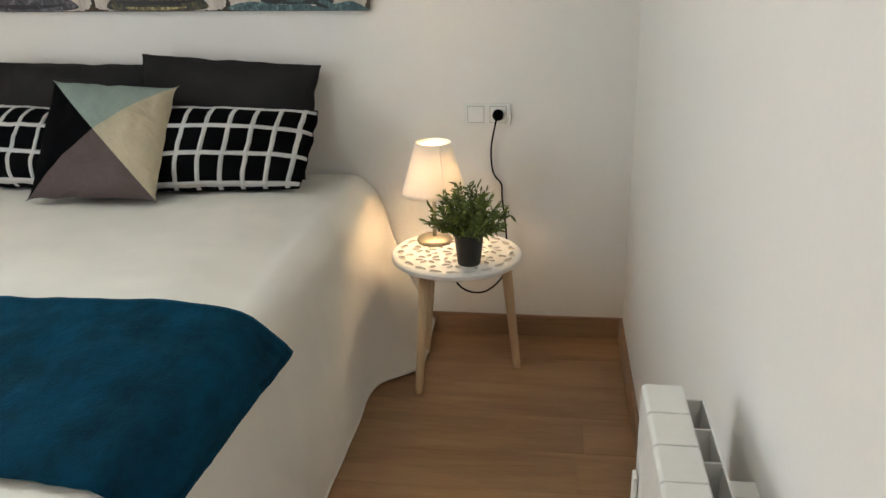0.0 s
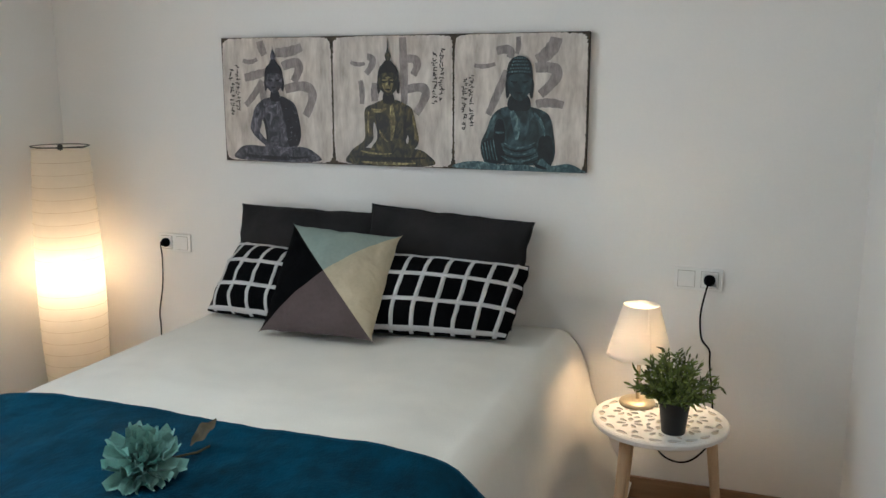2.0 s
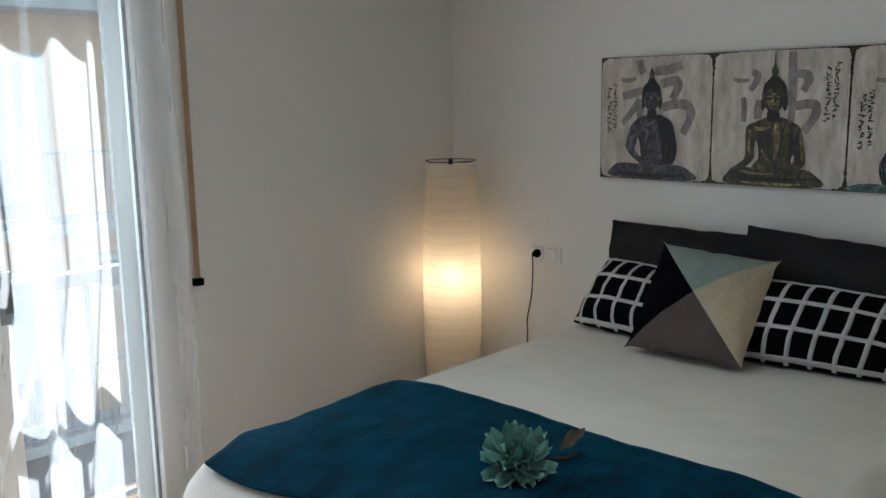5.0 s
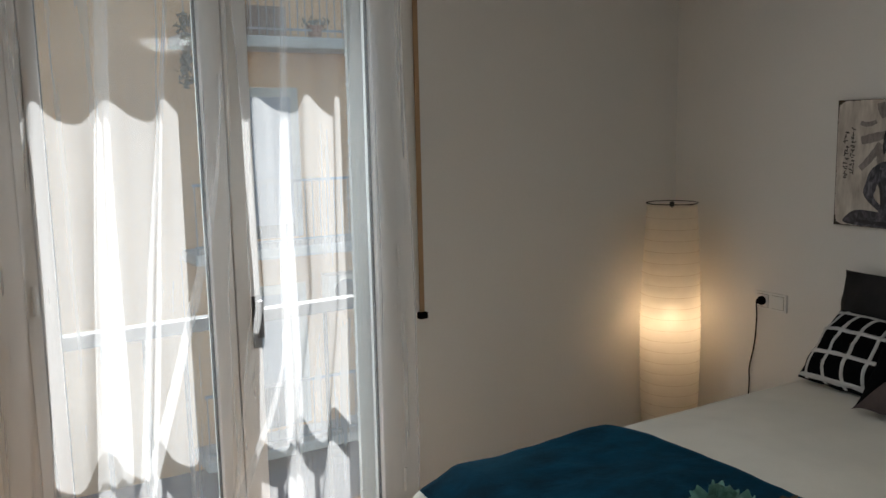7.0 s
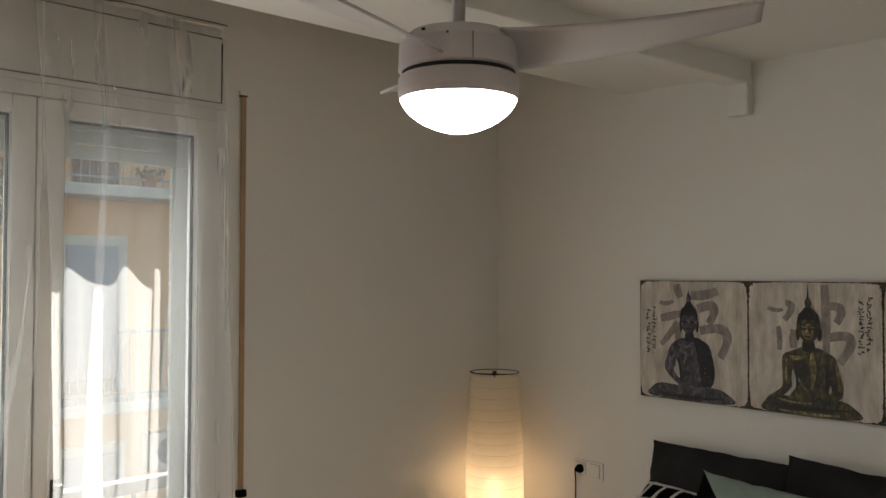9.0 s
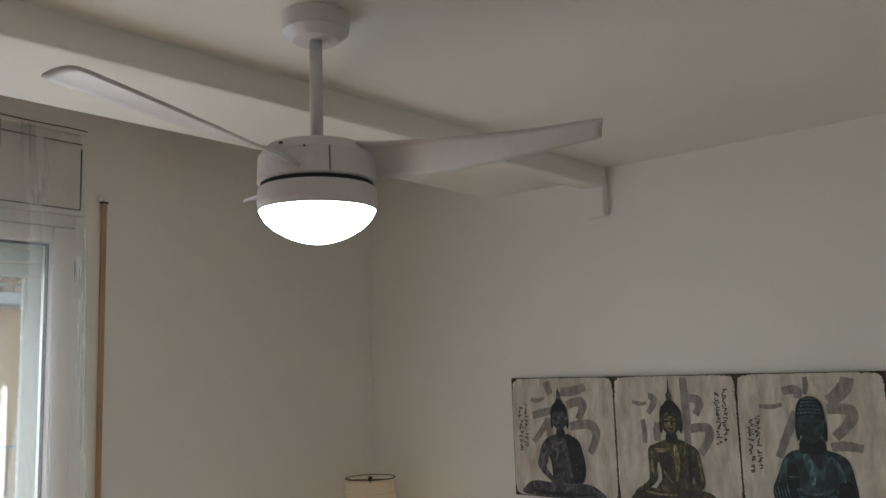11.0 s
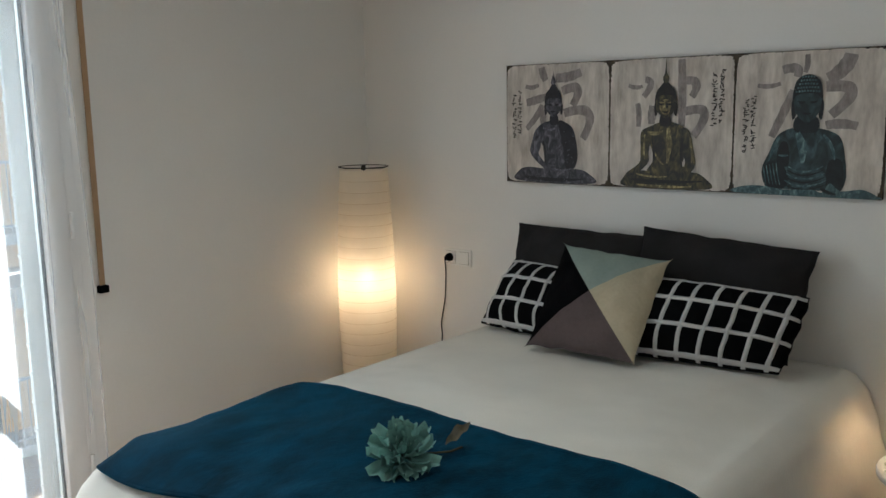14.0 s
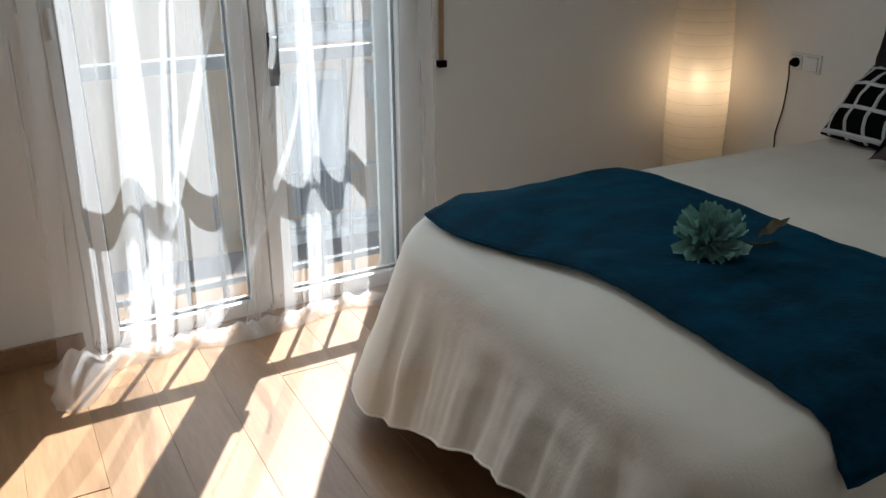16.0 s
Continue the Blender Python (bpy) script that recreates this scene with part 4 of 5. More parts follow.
for k, (a, b, bunch, folds) in enumerate((
        (((2.56, -2.98), (1.2, -2.93), (0.3, -2.93), (0.0, -2.96)), ((2.56, -2.17), (0.0, -2.27)), 0.6, 5.0),
        (((2.56, -2.20), (1.0, -2.15), (0.0, -2.33)), ((2.56, -1.545), (1.6, -1.530), (0.9, -1.508), (0.0, -1.50)), 0.6, 4.6))):
    cu = thing("curtain", "sheer white voile curtain in soft folds puddling on the floor", "curtain", "curtains at the balcony door", m=WALL)
    part("voile", curtain_panel(a, b, bunch, k + 1.0, folds), M_CURTAIN, cu, smooth=True)
    for y_top, y_low, wide in (((-2.56, -2.66, 0.11), (-2.36, -2.60, 0.05)), ((-1.745, -1.80, 0.10), (-2.01, -2.06, 0.06)))[k]:
        def gather(u, v, y_top=y_top, y_low=y_low, wide=wide):
            z = 2.54 * (1 - u) + 0.02
            y = y_top + (y_low - y_top) * u ** 1.4 + (v - 0.5) * wide * (0.75 + 0.35 * math.sin(u * 4 + y_top))
            n = 0.042 + 0.087 * soft((2.56 - z) / 0.5) + 0.007 * math.sin(v * 14 + u * 2) + 0.012 * noise.noise((y_top * 9, z * 1.4, 2))
            return (n, y + 0.008 * math.sin(u * 9 + v), z)
        part("gathered_fold", sheet(gather, 60, 14), M_CURTAIN, cu, smooth=True)
    ya, yb = a[-1][1], b[-1][1]

    def heap(u, v, ya=ya, yb=yb, k=k):
        end = soft((0.32 - u) / 0.26) if k == 0 else 0.0
        y = ya - 0.03 * end + (yb - ya) * u + 0.025 * noise.noise((u * 5, v * 3, k))
        wide = 0.11 + 0.03 * math.sin(u * 9 + k) + 0.04 * noise.noise((u * 5, 1, k)) + 0.17 * end
        r = 2 * v - 1
        tall = 0.045 + 0.02 * noise.noise((u * 7, 3, k)) + 0.15 * end * soft((u + 0.02) / 0.16)
        ridge = 0.72 + 0.24 * (1 - 0.75 * end) * math.sin(u * 64 + 4 * v + 2 * noise.noise((u * 4, v * 2, k))) + 0.30 * (1 - 0.5 * end) * noise.noise((u * 9, v * 3, k + 2))
        z = tall * max(0.0, 1 - abs(r) ** 1.6) * ridge * soft(u / 0.05) * soft((1 - u) / 0.04) + 0.006
        return (0.075 + wide * v, y, z)
    part("floor_gather", sheet(heap, 200, 28), M_GAUZE, cu, "loose voile heaped on the floor", smooth=True)
    p0, p1 = (((-2.25, 1.75), (-2.74, 0.06)), ((-2.08, 0.92), (-2.47, 0.06)))[k]

    def fold(u, v, p0=p0, p1=p1, k=k):
        z = p0[1] + (p1[1] - p0[1]) * u
        y = p0[0] + (p1[0] - p0[0]) * u ** 1.6
        return (0.165 + 0.012 * math.sin(u * 6 + 3 * v), y + (v - 0.3) * (0.018 + 0.035 * u) + 0.006 * math.sin(u * 11 + v * 5), z)
    part("folded_edge", sheet(fold, 60, 8), M_CURTAIN, cu, smooth=True)
    hem = []
    for j in range(60):
        z = 2.56 * (1 - j / 59)
        y = mixed(z, b if k == 0 else a)
        hem.append((0.036 + 0.082 * soft((2.56 - z) / 0.5) + 0.02 * math.sin(z * 3 + k), y + 0.01 * math.sin(z * 5), max(z, 0.012)))
    part("hem", tube(hem, 0.0018, 5), sheer("hemmed_voile", (0.92, 0.92, 0.91), 0.45, 0.5), cu, smooth=True)

# ---- floor lamp ----
FL = pose(0.125, -0.215, 0)
fl = thing("floor_lamp", "tall lit paper column floor lamp standing in the corner", "floor lamp", m=FL)


def shade_radius(z):
    return 0.108 + 0.026 * math.sin(math.pi * min(1, max(0, (z - 0.03) / 1.2)) ** 0.9)


M_THREAD = material("pale_brown_thread", (0.50, 0.38, 0.25), 0.8)
prof = []
for j in range(121):
    z = 0.03 + 1.18 * j / 120
    rib = (j % 5) / 5
    prof.append((shade_radius(z) - 0.0018 * math.sin(math.pi * rib), z))
part("paper_shade", lathe(prof, 48), M_PAPER, fl, "crinkled white rice paper lit from inside", smooth=True)
for j in range(0, 24, 1):
    z = 0.03 + 1.18 * j / 24
    r = shade_radius(z) + 0.0002
    tilt, way = 0.03 * noise.noise((j * 1.7, 0, 0)), j * 2.4
    ring = [(r * math.cos(a), r * math.sin(a), z + r * tilt * math.cos(a - way)) for a in (2 * math.pi * k / 36 for k in range(37))]
    part("wire_ring", tube(ring, 0.0005, 5, caps=False), M_THREAD, fl)
ring = [(0.111 * math.cos(a), 0.111 * math.sin(a), 1.222) for a in (2 * math.pi * k / 40 for k in range(41))]
part("top_ring", tube(ring, 0.0022, 6, caps=False), M_WIRE, fl, "black wire top ring")
part("cross_bar", tube([(-0.111, 0, 1.222), (-0.085, 0, 1.213), (0.085, 0, 1.213), (0.111, 0, 1.222)], 0.002, 6), M_WIRE, fl, m=pose(0, 0, 0, 0, 0, 35))
part("finial", lathe([(0, 1.205), (0.010, 1.206), (0.010, 1.226), (0, 1.228)], 14), M_WIRE, fl)
part("stand", tube([(0, 0, 0.02), (0, 0, 0.64)], 0.007, 8), M_WIRE, fl)
part("stand_upper", tube([(0, 0, 0.79), (0, 0, 1.215)], 0.0025, 6), M_WIRE, fl)
part("foot_plate", lathe([(0, 0), (0.115, 0), (0.115, 0.014), (0, 0.018)], 32), M_WIRE, fl)
part("bulb", lathe([(0, 0.64), (0.016, 0.645), (0.022, 0.67), (0.033, 0.715), (0.028, 0.745), (0.0, 0.76)], 20), glowing("warm_bulb", (1.0, 0.70, 0.43), 4.3), fl, "glowing warm bulb", smooth=True)

# ---- bedside table ----
TX, TY, TZ = 2.548, -0.365, 0.455
table = thing("side_table", "round bedside table with a carved white top on three beech legs", "bedside table", m=pose(TX, TY, 0))
M_LACE = material("white_lacquer", (0.78, 0.76, 0.73), 0.45, vary=0.04)
M_CARVE = material("carved_beige_recess", (0.60, 0.53, 0.45), 0.8, vary=0.12)
M_BEECH = wood("beech", (0.60, 0.42, 0.25), (0.50, 0.33, 0.19), 0.5, 0.03, (14, 14, 1.2))
part("tabletop", lathe([(0, TZ - 0.022), (0.198, TZ - 0.022), (0.206, TZ - 0.016), (0.207, TZ - 0.005), (0.203, TZ - 0.001), (0.1985, TZ - 0.0008), (0.1985, TZ - 0.0065), (0, TZ - 0.0065)], 72), M_LACE, table, smooth=False)


def drop(cx, cy, turn, ln, wd, n=12):
    """A teardrop outline pointing along turn."""
    c, s_ = math.cos(turn), math.sin(turn)
    pts = [(ln * math.cos(t), wd * math.sin(t) * (1 - 0.45 * math.cos(t))) for t in (2 * math.pi * j / n for j in range(n))]
    return [(cx + x * c - y * s_, cy + x * s_ + y * c) for x, y in pts]


holes = [drop(0.031 * math.cos(a), 0.031 * math.sin(a), a + math.pi, 0.016, 0.0075) for a in (2 * math.pi * k / 8 for k in range(8))]
for k in range(7):
    a = 2 * math.pi * (k + 0.3) / 7
    cx, cy = 0.108 * math.cos(a), 0.108 * math.sin(a)
    for j in range(7):
        b = a + 2 * math.pi * (j + 0.5) / 7
        holes.append(drop(cx + 0.0265 * math.cos(b), cy + 0.0265 * math.sin(b), b + math.pi, 0.0145, 0.0078))
    b = a + math.pi / 7
    holes.append(drop(0.150 * math.cos(b), 0.150 * math.sin(b), b, 0.014, 0.009))
    holes.append(drop(0.070 * math.cos(b), 0.070 * math.sin(b), b, 0.011, 0.006))
    for j in (-1, 0, 1):
        b = a + j * 0.30
        holes.append(drop(0.177 * math.cos(b), 0.177 * math.sin(b), b + math.pi / 2, 0.0215, 0.0095))
bm = bmesh.new()
rims = []
for pts in [[(0.1982 * math.cos(t), 0.1982 * math.sin(t)) for t in (2 * math.pi * j / 72 for j in range(72))]] + holes:
    vs = [bm.verts.new((x, y, TZ)) for x, y in pts]
    rims += [bm.edges.new((vs[j], vs[(j + 1) % len(vs)])) for j in range(len(vs))]
bmesh.ops.triangle_fill(bm, use_beauty=True, use_dissolve=False, edges=rims)
low = bmesh.ops.extrude_edge_only(bm, edges=rims)
for v in low["geom"]:
    if isinstance(v, bmesh.types.BMVert):
        v.co.z -= 0.0058
part("carved_lattice", bm, M_LACE, table, "white carved openwork of petals")
part("recess", lathe([(0, TZ - 0.0062), (0.198, TZ - 0.0062), (0.198, TZ - 0.0059), (0, TZ - 0.0059)], 48), M_CARVE, table, "beige ground under the carving")
for fx, fy in ((2.432, -0.475), (2.743, -0.267), (2.418, -0.19)):
    dx, dy = fx - TX, fy - TY
    part("leg", tube([(dx, dy, 0.0), (dx * 0.985, dy * 0.985, 0.02), (dx * 0.76, dy * 0.76, TZ - 0.022)], [0.0115, 0.013, 0.0185], 16), M_BEECH, table, smooth=True)

tl = thing("table_lamp", "small lit table lamp with white cone shade and brass foot", "table lamp", m=pose(2.466, -0.272, TZ + 0.0005))
M_BRASS = material("brushed_brass", (0.52, 0.44, 0.31), 0.45, 0.9, vary=0.08, scale=20)
M_SHADE = sheer("white_lamp_fabric", (0.92, 0.86, 0.76), 0.01, 0.17, 300, 0.01)
part("foot", lathe([(0, 0), (0.056, 0), (0.058, 0.006), (0.054, 0.014), (0.02, 0.018), (0, 0.02)], 40), M_BRASS, tl, smooth=True)
part("stem", tube([(0, 0, 0.018), (0, 0, 0.206)], 0.0065, 12), M_BRASS, tl, smooth=True)
shade = part("shade", lathe([(0.103, 0.166), (0.0995, 0.180), (0.056, 0.332), (0.0545, 0.332), (0.098, 0.180), (0.1015, 0.166)], 48, close=True), M_SHADE, tl, "white fabric shade glowing warm", smooth=True)
for a in (-62, 118):
    part("seam", tube([(0.1035, 0, 0.167), (0.1003, 0, 0.181), (0.0568, 0, 0.3315)], 0.0011, 5), M_SHADE, tl, m=pose(0, 0, 0, 0, 0, a))
part("bulb", lathe([(0, 0.205), (0.012, 0.21), (0.02, 0.235), (0.022, 0.262), (0, 0.285)], 20), glowing("warm_small_bulb", (1.0, 0.68, 0.40), 10.0), tl, "glowing warm bulb", smooth=True)

plant = thing("potted_plant", "small bushy green artificial plant in a black plastic pot", "potted plant", m=pose(2.597, -0.462, TZ + 0.0005))
part("pot", lathe([(0, 0.0), (0.034, 0.0), (0.035, 0.004), (0.045, 0.092), (0.048, 0.093), (0.048, 0.102), (0.044, 0.102), (0.042, 0.085), (0, 0.083)], 36), material("black_plastic", (0.012, 0.012, 0.012), 0.4, vary=0.1), plant)
rnd = random.Random(8)
stems, leaves = bmesh.new(), bmesh.new()
for k in range(105):
    a, sp = rnd.uniform(0, 2 * math.pi), rnd.random() ** 0.6
    ln = rnd.uniform(0.12, 0.195) * (1 - 0.24 * sp)
    d = Vector((math.cos(a) * sp * 0.82, math.sin(a) * sp * 0.82, 1.05 - 0.45 * sp)).normalized()
    base = Vector((math.cos(a) * 0.02 * sp, math.sin(a) * 0.02 * sp, 0.08))
    pts = [base + d * ln * t + Vector((0, 0, -0.025 * sp * t * t)) for t in (0, 0.33, 0.66, 1)]
    tube(pts, [0.0012, 0.0011, 0.0009, 0.0006], 5, stems)
    for j in range(13):
        t = 0.28 + 0.72 * j / 12
        i = min(2, int(t * 3))
        p = pts[i].lerp(pts[i + 1], t * 3 - i)
        s = Vector((rnd.gauss(0, 1), rnd.gauss(0, 1), rnd.gauss(0.2, 0.6)))
        w = (d * 0.8 + s.normalized() * 0.9).normalized()
        q = w.orthogonal().normalized()
        L, W = rnd.uniform(0.020, 0.033), rnd.uniform(0.0026, 0.0042)
        v = [leaves.verts.new(p + w * L * b + q * W * c + Vector((0, 0, -0.004 * b * b))) for b, c in ((0, 0), (0.35, 1), (0.75, 0.7), (1, 0), (0.75, -0.7), (0.35, -1))]
        leaves.faces.new(v)
tagged(part("stem", stems, material("green_stem", (0.07, 0.10, 0.025), 0.6), plant), kind="stuff")
M_LEAF = material("green_leaf", (0.15, 0.20, 0.03), 0.45, vary=0.3, scale=30, tint=(0.022, 0.042, 0.010))
tagged(part("foliage", leaves, M_LEAF, plant), kind="stuff")


# ---- sockets and cords ----
M_GROOVE = material("grey_groove", (0.36, 0.34, 0.31), 0.8)


def socket(x, z, plug_side, label):
    s = thing("wall_socket", label, "socket", "sockets by the bed", m=pose(x, -0.001, z))
    part("plate", box(-0.079, 0.079, -0.010, 0, -0.038, 0.038, 0.003), M_PVC, s)
    for sx in (-1, 1):
        part("groove", box(sx * 0.038 - 0.0285, sx * 0.038 + 0.0285, -0.0106, -0.009, -0.0285, 0.0285), M_GROOVE, s)
        part("insert" if sx == plug_side else "rocker", box(sx * 0.038 - 0.027, sx * 0.038 + 0.027, -0.0135, -0.0095, -0.027, 0.027, 0.002), M_PVC, s)
    bm = lathe([(0, -0.004), (0.019, -0.004), (0.019, 0.010), (0.016, 0.014), (0.010, 0.030), (0, 0.031)], 24)
    part("plug", bm, M_BLACK, s, "black plug", smooth=False, m=pose(plug_side * 0.038, -0.0135, 0, 90))
    return s


socket(2.617, 0.824, 1, "white double wall plate with a switch and a plugged-in cord")
socket(0.497, 0.812, -1, "white double wall plate with a plugged-in lamp cord")


def smooth_line(pts, n=8):
    pts = [Vector(p) for p in pts]
    out = []
    for i in range(len(pts) - 1):
        p0, p1, p2, p3 = pts[max(i - 1, 0)], pts[i], pts[i + 1], pts[min(i + 2, len(pts) - 1)]
        for k in range(n):
            t = k / n
            out.append(0.5 * ((2 * p1) + (p2 - p0) * t + (2 * p0 - 5 * p1 + 4 * p2 - p3) * t * t + (3 * p1 - p0 - 3 * p2 + p3) * t ** 3))
    return out + [pts[-1]]


cord = part("lamp_cord", tube(smooth_line([(2.655, -0.042, 0.822), (2.646, -0.036, 0.79), (2.632, -0.014, 0.70), (2.640, -0.012, 0.62), (2.668, -0.012, 0.58), (2.672, -0.018, 0.53),
                                           (2.690, -0.05, 0.40), (2.692, -0.12, 0.30), (2.63, -0.24, 0.268), (2.55, -0.30, 0.31), (2.50, -0.24, 0.40), (2.482, -0.14, 0.452), (2.474, -0.155, 0.462), (2.468, -0.214, 0.4625)]), 0.003, 8), M_BLACK, smooth=True)
tagged(cord, "thin black lamp cord hanging from the plug", "cord")
cord = part("lamp_cord", tube(smooth_line([(0.459, -0.042, 0.812), (0.445, -0.035, 0.80), (0.432, -0.014, 0.74), (0.422, -0.010, 0.62), (0.398, -0.010, 0.50), (0.400, -0.010, 0.44), (0.395, -0.012, 0.30),
                                           (0.385, -0.02, 0.10), (0.36, -0.05, 0.006), (0.30, -0.14, 0.005), (0.245, -0.20, 0.005)]), 0.003, 8), M_BLACK, smooth=True)
tagged(cord, "thin black lamp cord hanging from the plug", "cord")

# ---- radiator ----
rad = thing("radiator", "white aluminium sectional radiator on wall brackets", "radiator", m=pose(0, 0, 0))
M_RAD = material("white_enamel", (0.80, 0.79, 0.75), 0.3, vary=0.02, coat=0.2)
RX0, RX1, RT = 2.975, 3.034, 0.788


def prism(profile, y0, y1, bm=None):
    """A profile in x and z drawn out along y."""
    own = bmesh.new()
    a, b = ([own.verts.new((x, y, z)) for x, z in profile] for y in (y0, y1))
    own.faces.new(a), own.faces.new(b[::-1])
    for j in range(len(a)):
        own.faces.new((a[j], a[(j + 1) % len(a)], b[(j + 1) % len(b)], b[j]))
    bmesh.ops.bevel(own, geom=[e for e in own.edges if e.verts[0].co.y == e.verts[1].co.y], offset=0.0012, segments=1, affect="EDGES")
    return merge(bm, own)


HW = 0.0384
nose = [(RX0 + 0.007 - 0.007 * math.sin(a), RT - 0.007 + 0.007 * math.cos(a)) for a in (math.pi / 2 * j / 6 for j in range(7))]
sec = prism([(RX1, 0.69), (RX1, RT - 0.003), (RX1 - 0.003, RT)] + nose + [(RX0, 0.69)], -HW, HW)
box(RX0, RX0 + 0.012, -HW, HW, 0.18, 0.688, 0.004, bm=sec)
box(RX0 + 0.012, RX1 + 0.02, -0.004, 0.004, 0.20, 0.70, bm=sec)
box(RX0, RX1, -HW, HW, 0.13, 0.178, 0.008, bm=sec)
box(RX1 + 0.0005, 3.066, -0.040, -0.037, 0.50, RT - 0.024, bm=sec)
box(3.063, 3.066, -0.037, 0.0395, 0.50, RT - 0.024, bm=sec)
box(RX0 - 0.008, RX0 - 0.001, -0.012, 0.012, 0.20, 0.66, 0.003, bm=sec)
first = part("section", sec, M_RAD, rad, m=pose(0, -1.818, 0))
part("end_fin", box(RX1 + 0.0005, 3.066, 0.0397, 0.0427, 0.50, RT - 0.024), M_RAD, rad, m=pose(0, -1.818, 0))
for k in range(1, 10):
    again(first, pose(0, -1.818 - 0.0795 * k, 0))
for y in (-1.94, -2.42):
    part("bracket", box(3.067, ROOM_X - 0.001, y - 0.018, y + 0.018, 0.69, 0.73, 0.003), M_RAD, rad)
part("pipe", tube([(3.045, -1.818, 0.155), (3.045, -1.74, 0.155), (3.045, -1.735, 0.0)], 0.008, 10), M_RAD, rad)

# ---- ceiling fan ----
fan = thing("ceiling_fan", "pale grey three-blade ceiling fan with a glowing dome light, standing still", "ceiling fan", m=pose(1.585, -1.80, 0))
M_FAN = material("pale_grey_plastic", (0.62, 0.588, 0.60), 0.4, vary=0.03)
part("canopy", lathe([(0, 2.408), (0.05, 2.408), (0.072, 2.425), (0.076, CEIL - 0.001), (0, CEIL - 0.001)], 36), M_FAN, fan, smooth=False)
part("rod", tube([(0, 0, 2.18), (0, 0, 2.42)], 0.014, 16), M_FAN, fan, smooth=True)
part("motor", lathe([(0, 2.182), (0.06, 2.180), (0.105, 2.168), (0.124, 2.145), (0.126, 2.092), (0.118, 2.089), (0, 2.089)], 56), M_FAN, fan, smooth=False)
part("gap_ring", lathe([(0, 2.0885), (0.119, 2.0885), (0.119, 2.080), (0, 2.080)], 48), M_SEAM, fan, "black gap between motor and lamp housing")
part("lamp_housing", lathe([(0, 2.0795), (0.122, 2.0795), (0.126, 2.074), (0.1265, 2.045), (0.123, 2.031), (0, 2.031)], 56), M_FAN, fan)
part("dome", lathe([(0.1225, 2.0305)] + [(0.1205 * (1 - t ** 1.6) ** 0.58, 2.03 - 0.068 * t) for t in (math.sin(math.pi / 2 * j / 14) for j in range(1, 14))] + [(0, 1.964)], 48), glowing("white_dome", (0.95, 1.0, 0.95), 4.6), fan, "glowing white glass dome", smooth=True)


for a, z, r, w, t in ((-30, 2.118, 0.1262, 0.0012, 0.052), (-99, 2.152, 0.1215, 0.012, 0.004), (-79, 2.156, 0.1195, 0.007, 0.004), (-53, 2.143, 0.1245, 0.004, 0.004)):
    part("vent_slot" if t < 0.01 else "seam", box(r - 0.003, r + 0.001, -w / 2, w / 2, z - t / 2, z + t / 2), M_SEAM, fan, m=pose(0, 0, 0, 0, 0, a))


def blade():
    def f(u, v):
        r = 0.10 + 0.50 * u
        wd = 0.126 + 0.016 * soft(u / 0.4) - 0.038 * u
        c = (v - 0.5)
        if u > 0.97:
            wd *= 0.93
        tw = -radians(29 - 24 * u ** 0.75)
        y = c * wd + 0.013 * math.sin(u * 2.9)
        return (r, y * math.cos(tw), 2.134 + y * math.sin(tw) + 0.006 * (1 - 4 * c * c) + 0.022 * u + 0.018 * u * u)
    return sheet(f, 30, 8)


first = None
for a in (32, 277, 153):
    if first is None:
        first = part("blade", blade(), M_FAN, fan, smooth=True, m=pose(0, 0, 0, 0, 0, a))
    else:
        first = again(first, pose(0, 0, 0, 0, 0, a))
    sol = first.modifiers.new("thickness", "SOLIDIFY")
    sol.thickness = 0.006

# ---- flower on the throw ----
fw = thing("artificial_flower", "teal fabric dahlia with a brown leaf lying on the throw", "flower", m=pose(1.589, -1.570, 0.677) @ pose(0, 0, 0, 30, 26, 12) @ Matrix.Scale(0.93, 4))
M_PETAL = material("teal_petal", (0.26, 0.48, 0.425), 0.75, vary=0.16, scale=30, per_object=0.2)


def petal_shape(u, v):
    w = 0.56 * math.sin(math.pi * min(1, 0.10 + 0.70 * u)) ** 0.8
    c = v - 0.5
    return (u, c * w * 1.05, 0.30 * u * u - 0.05 + 0.55 * c * c + 0.05 * math.sin(9 * v) * u - 0.05 * soft((u - 0.85) / 0.15) * math.cos(c * 9))


rnd = random.Random(4)
first = None
for ring, (count, ln, up) in enumerate(((13, 0.086, -2), (13, 0.080, 14), (12, 0.070, 30), (10, 0.056, 46), (8, 0.042, 60), (6, 0.030, 76))):
    for k in range(count):
        m = pose(0, 0, 0.006 * ring, 0, 0, 360 * (k + 0.5 * (ring % 2)) / count + rnd.uniform(-5, 5)) @ pose(0.006, 0, 0, rnd.uniform(-16, 16), -up + rnd.uniform(-11, 9), 0)
        m = m @ Matrix.Diagonal((ln * rnd.uniform(0.9, 1.08), ln * 0.82, ln, 1))
        if first is None:
            first = part("petal", sheet(petal_shape, 8, 6), M_PETAL, fw, smooth=True, m=m)
        else:
            again(first, m)
M_BROWN = material("brown_leaf", (0.05, 0.036, 0.011), 0.8, vary=0.25, scale=30)
inv = fw.matrix_basis.inverted()
part("stem", tube([inv @ Vector(p) for p in ((1.575, -1.56, 0.675), (1.62, -1.49, 0.665), (1.645, -1.455, 0.664), (1.662, -1.432, 0.672))], 0.0028, 6), M_BROWN, fw)


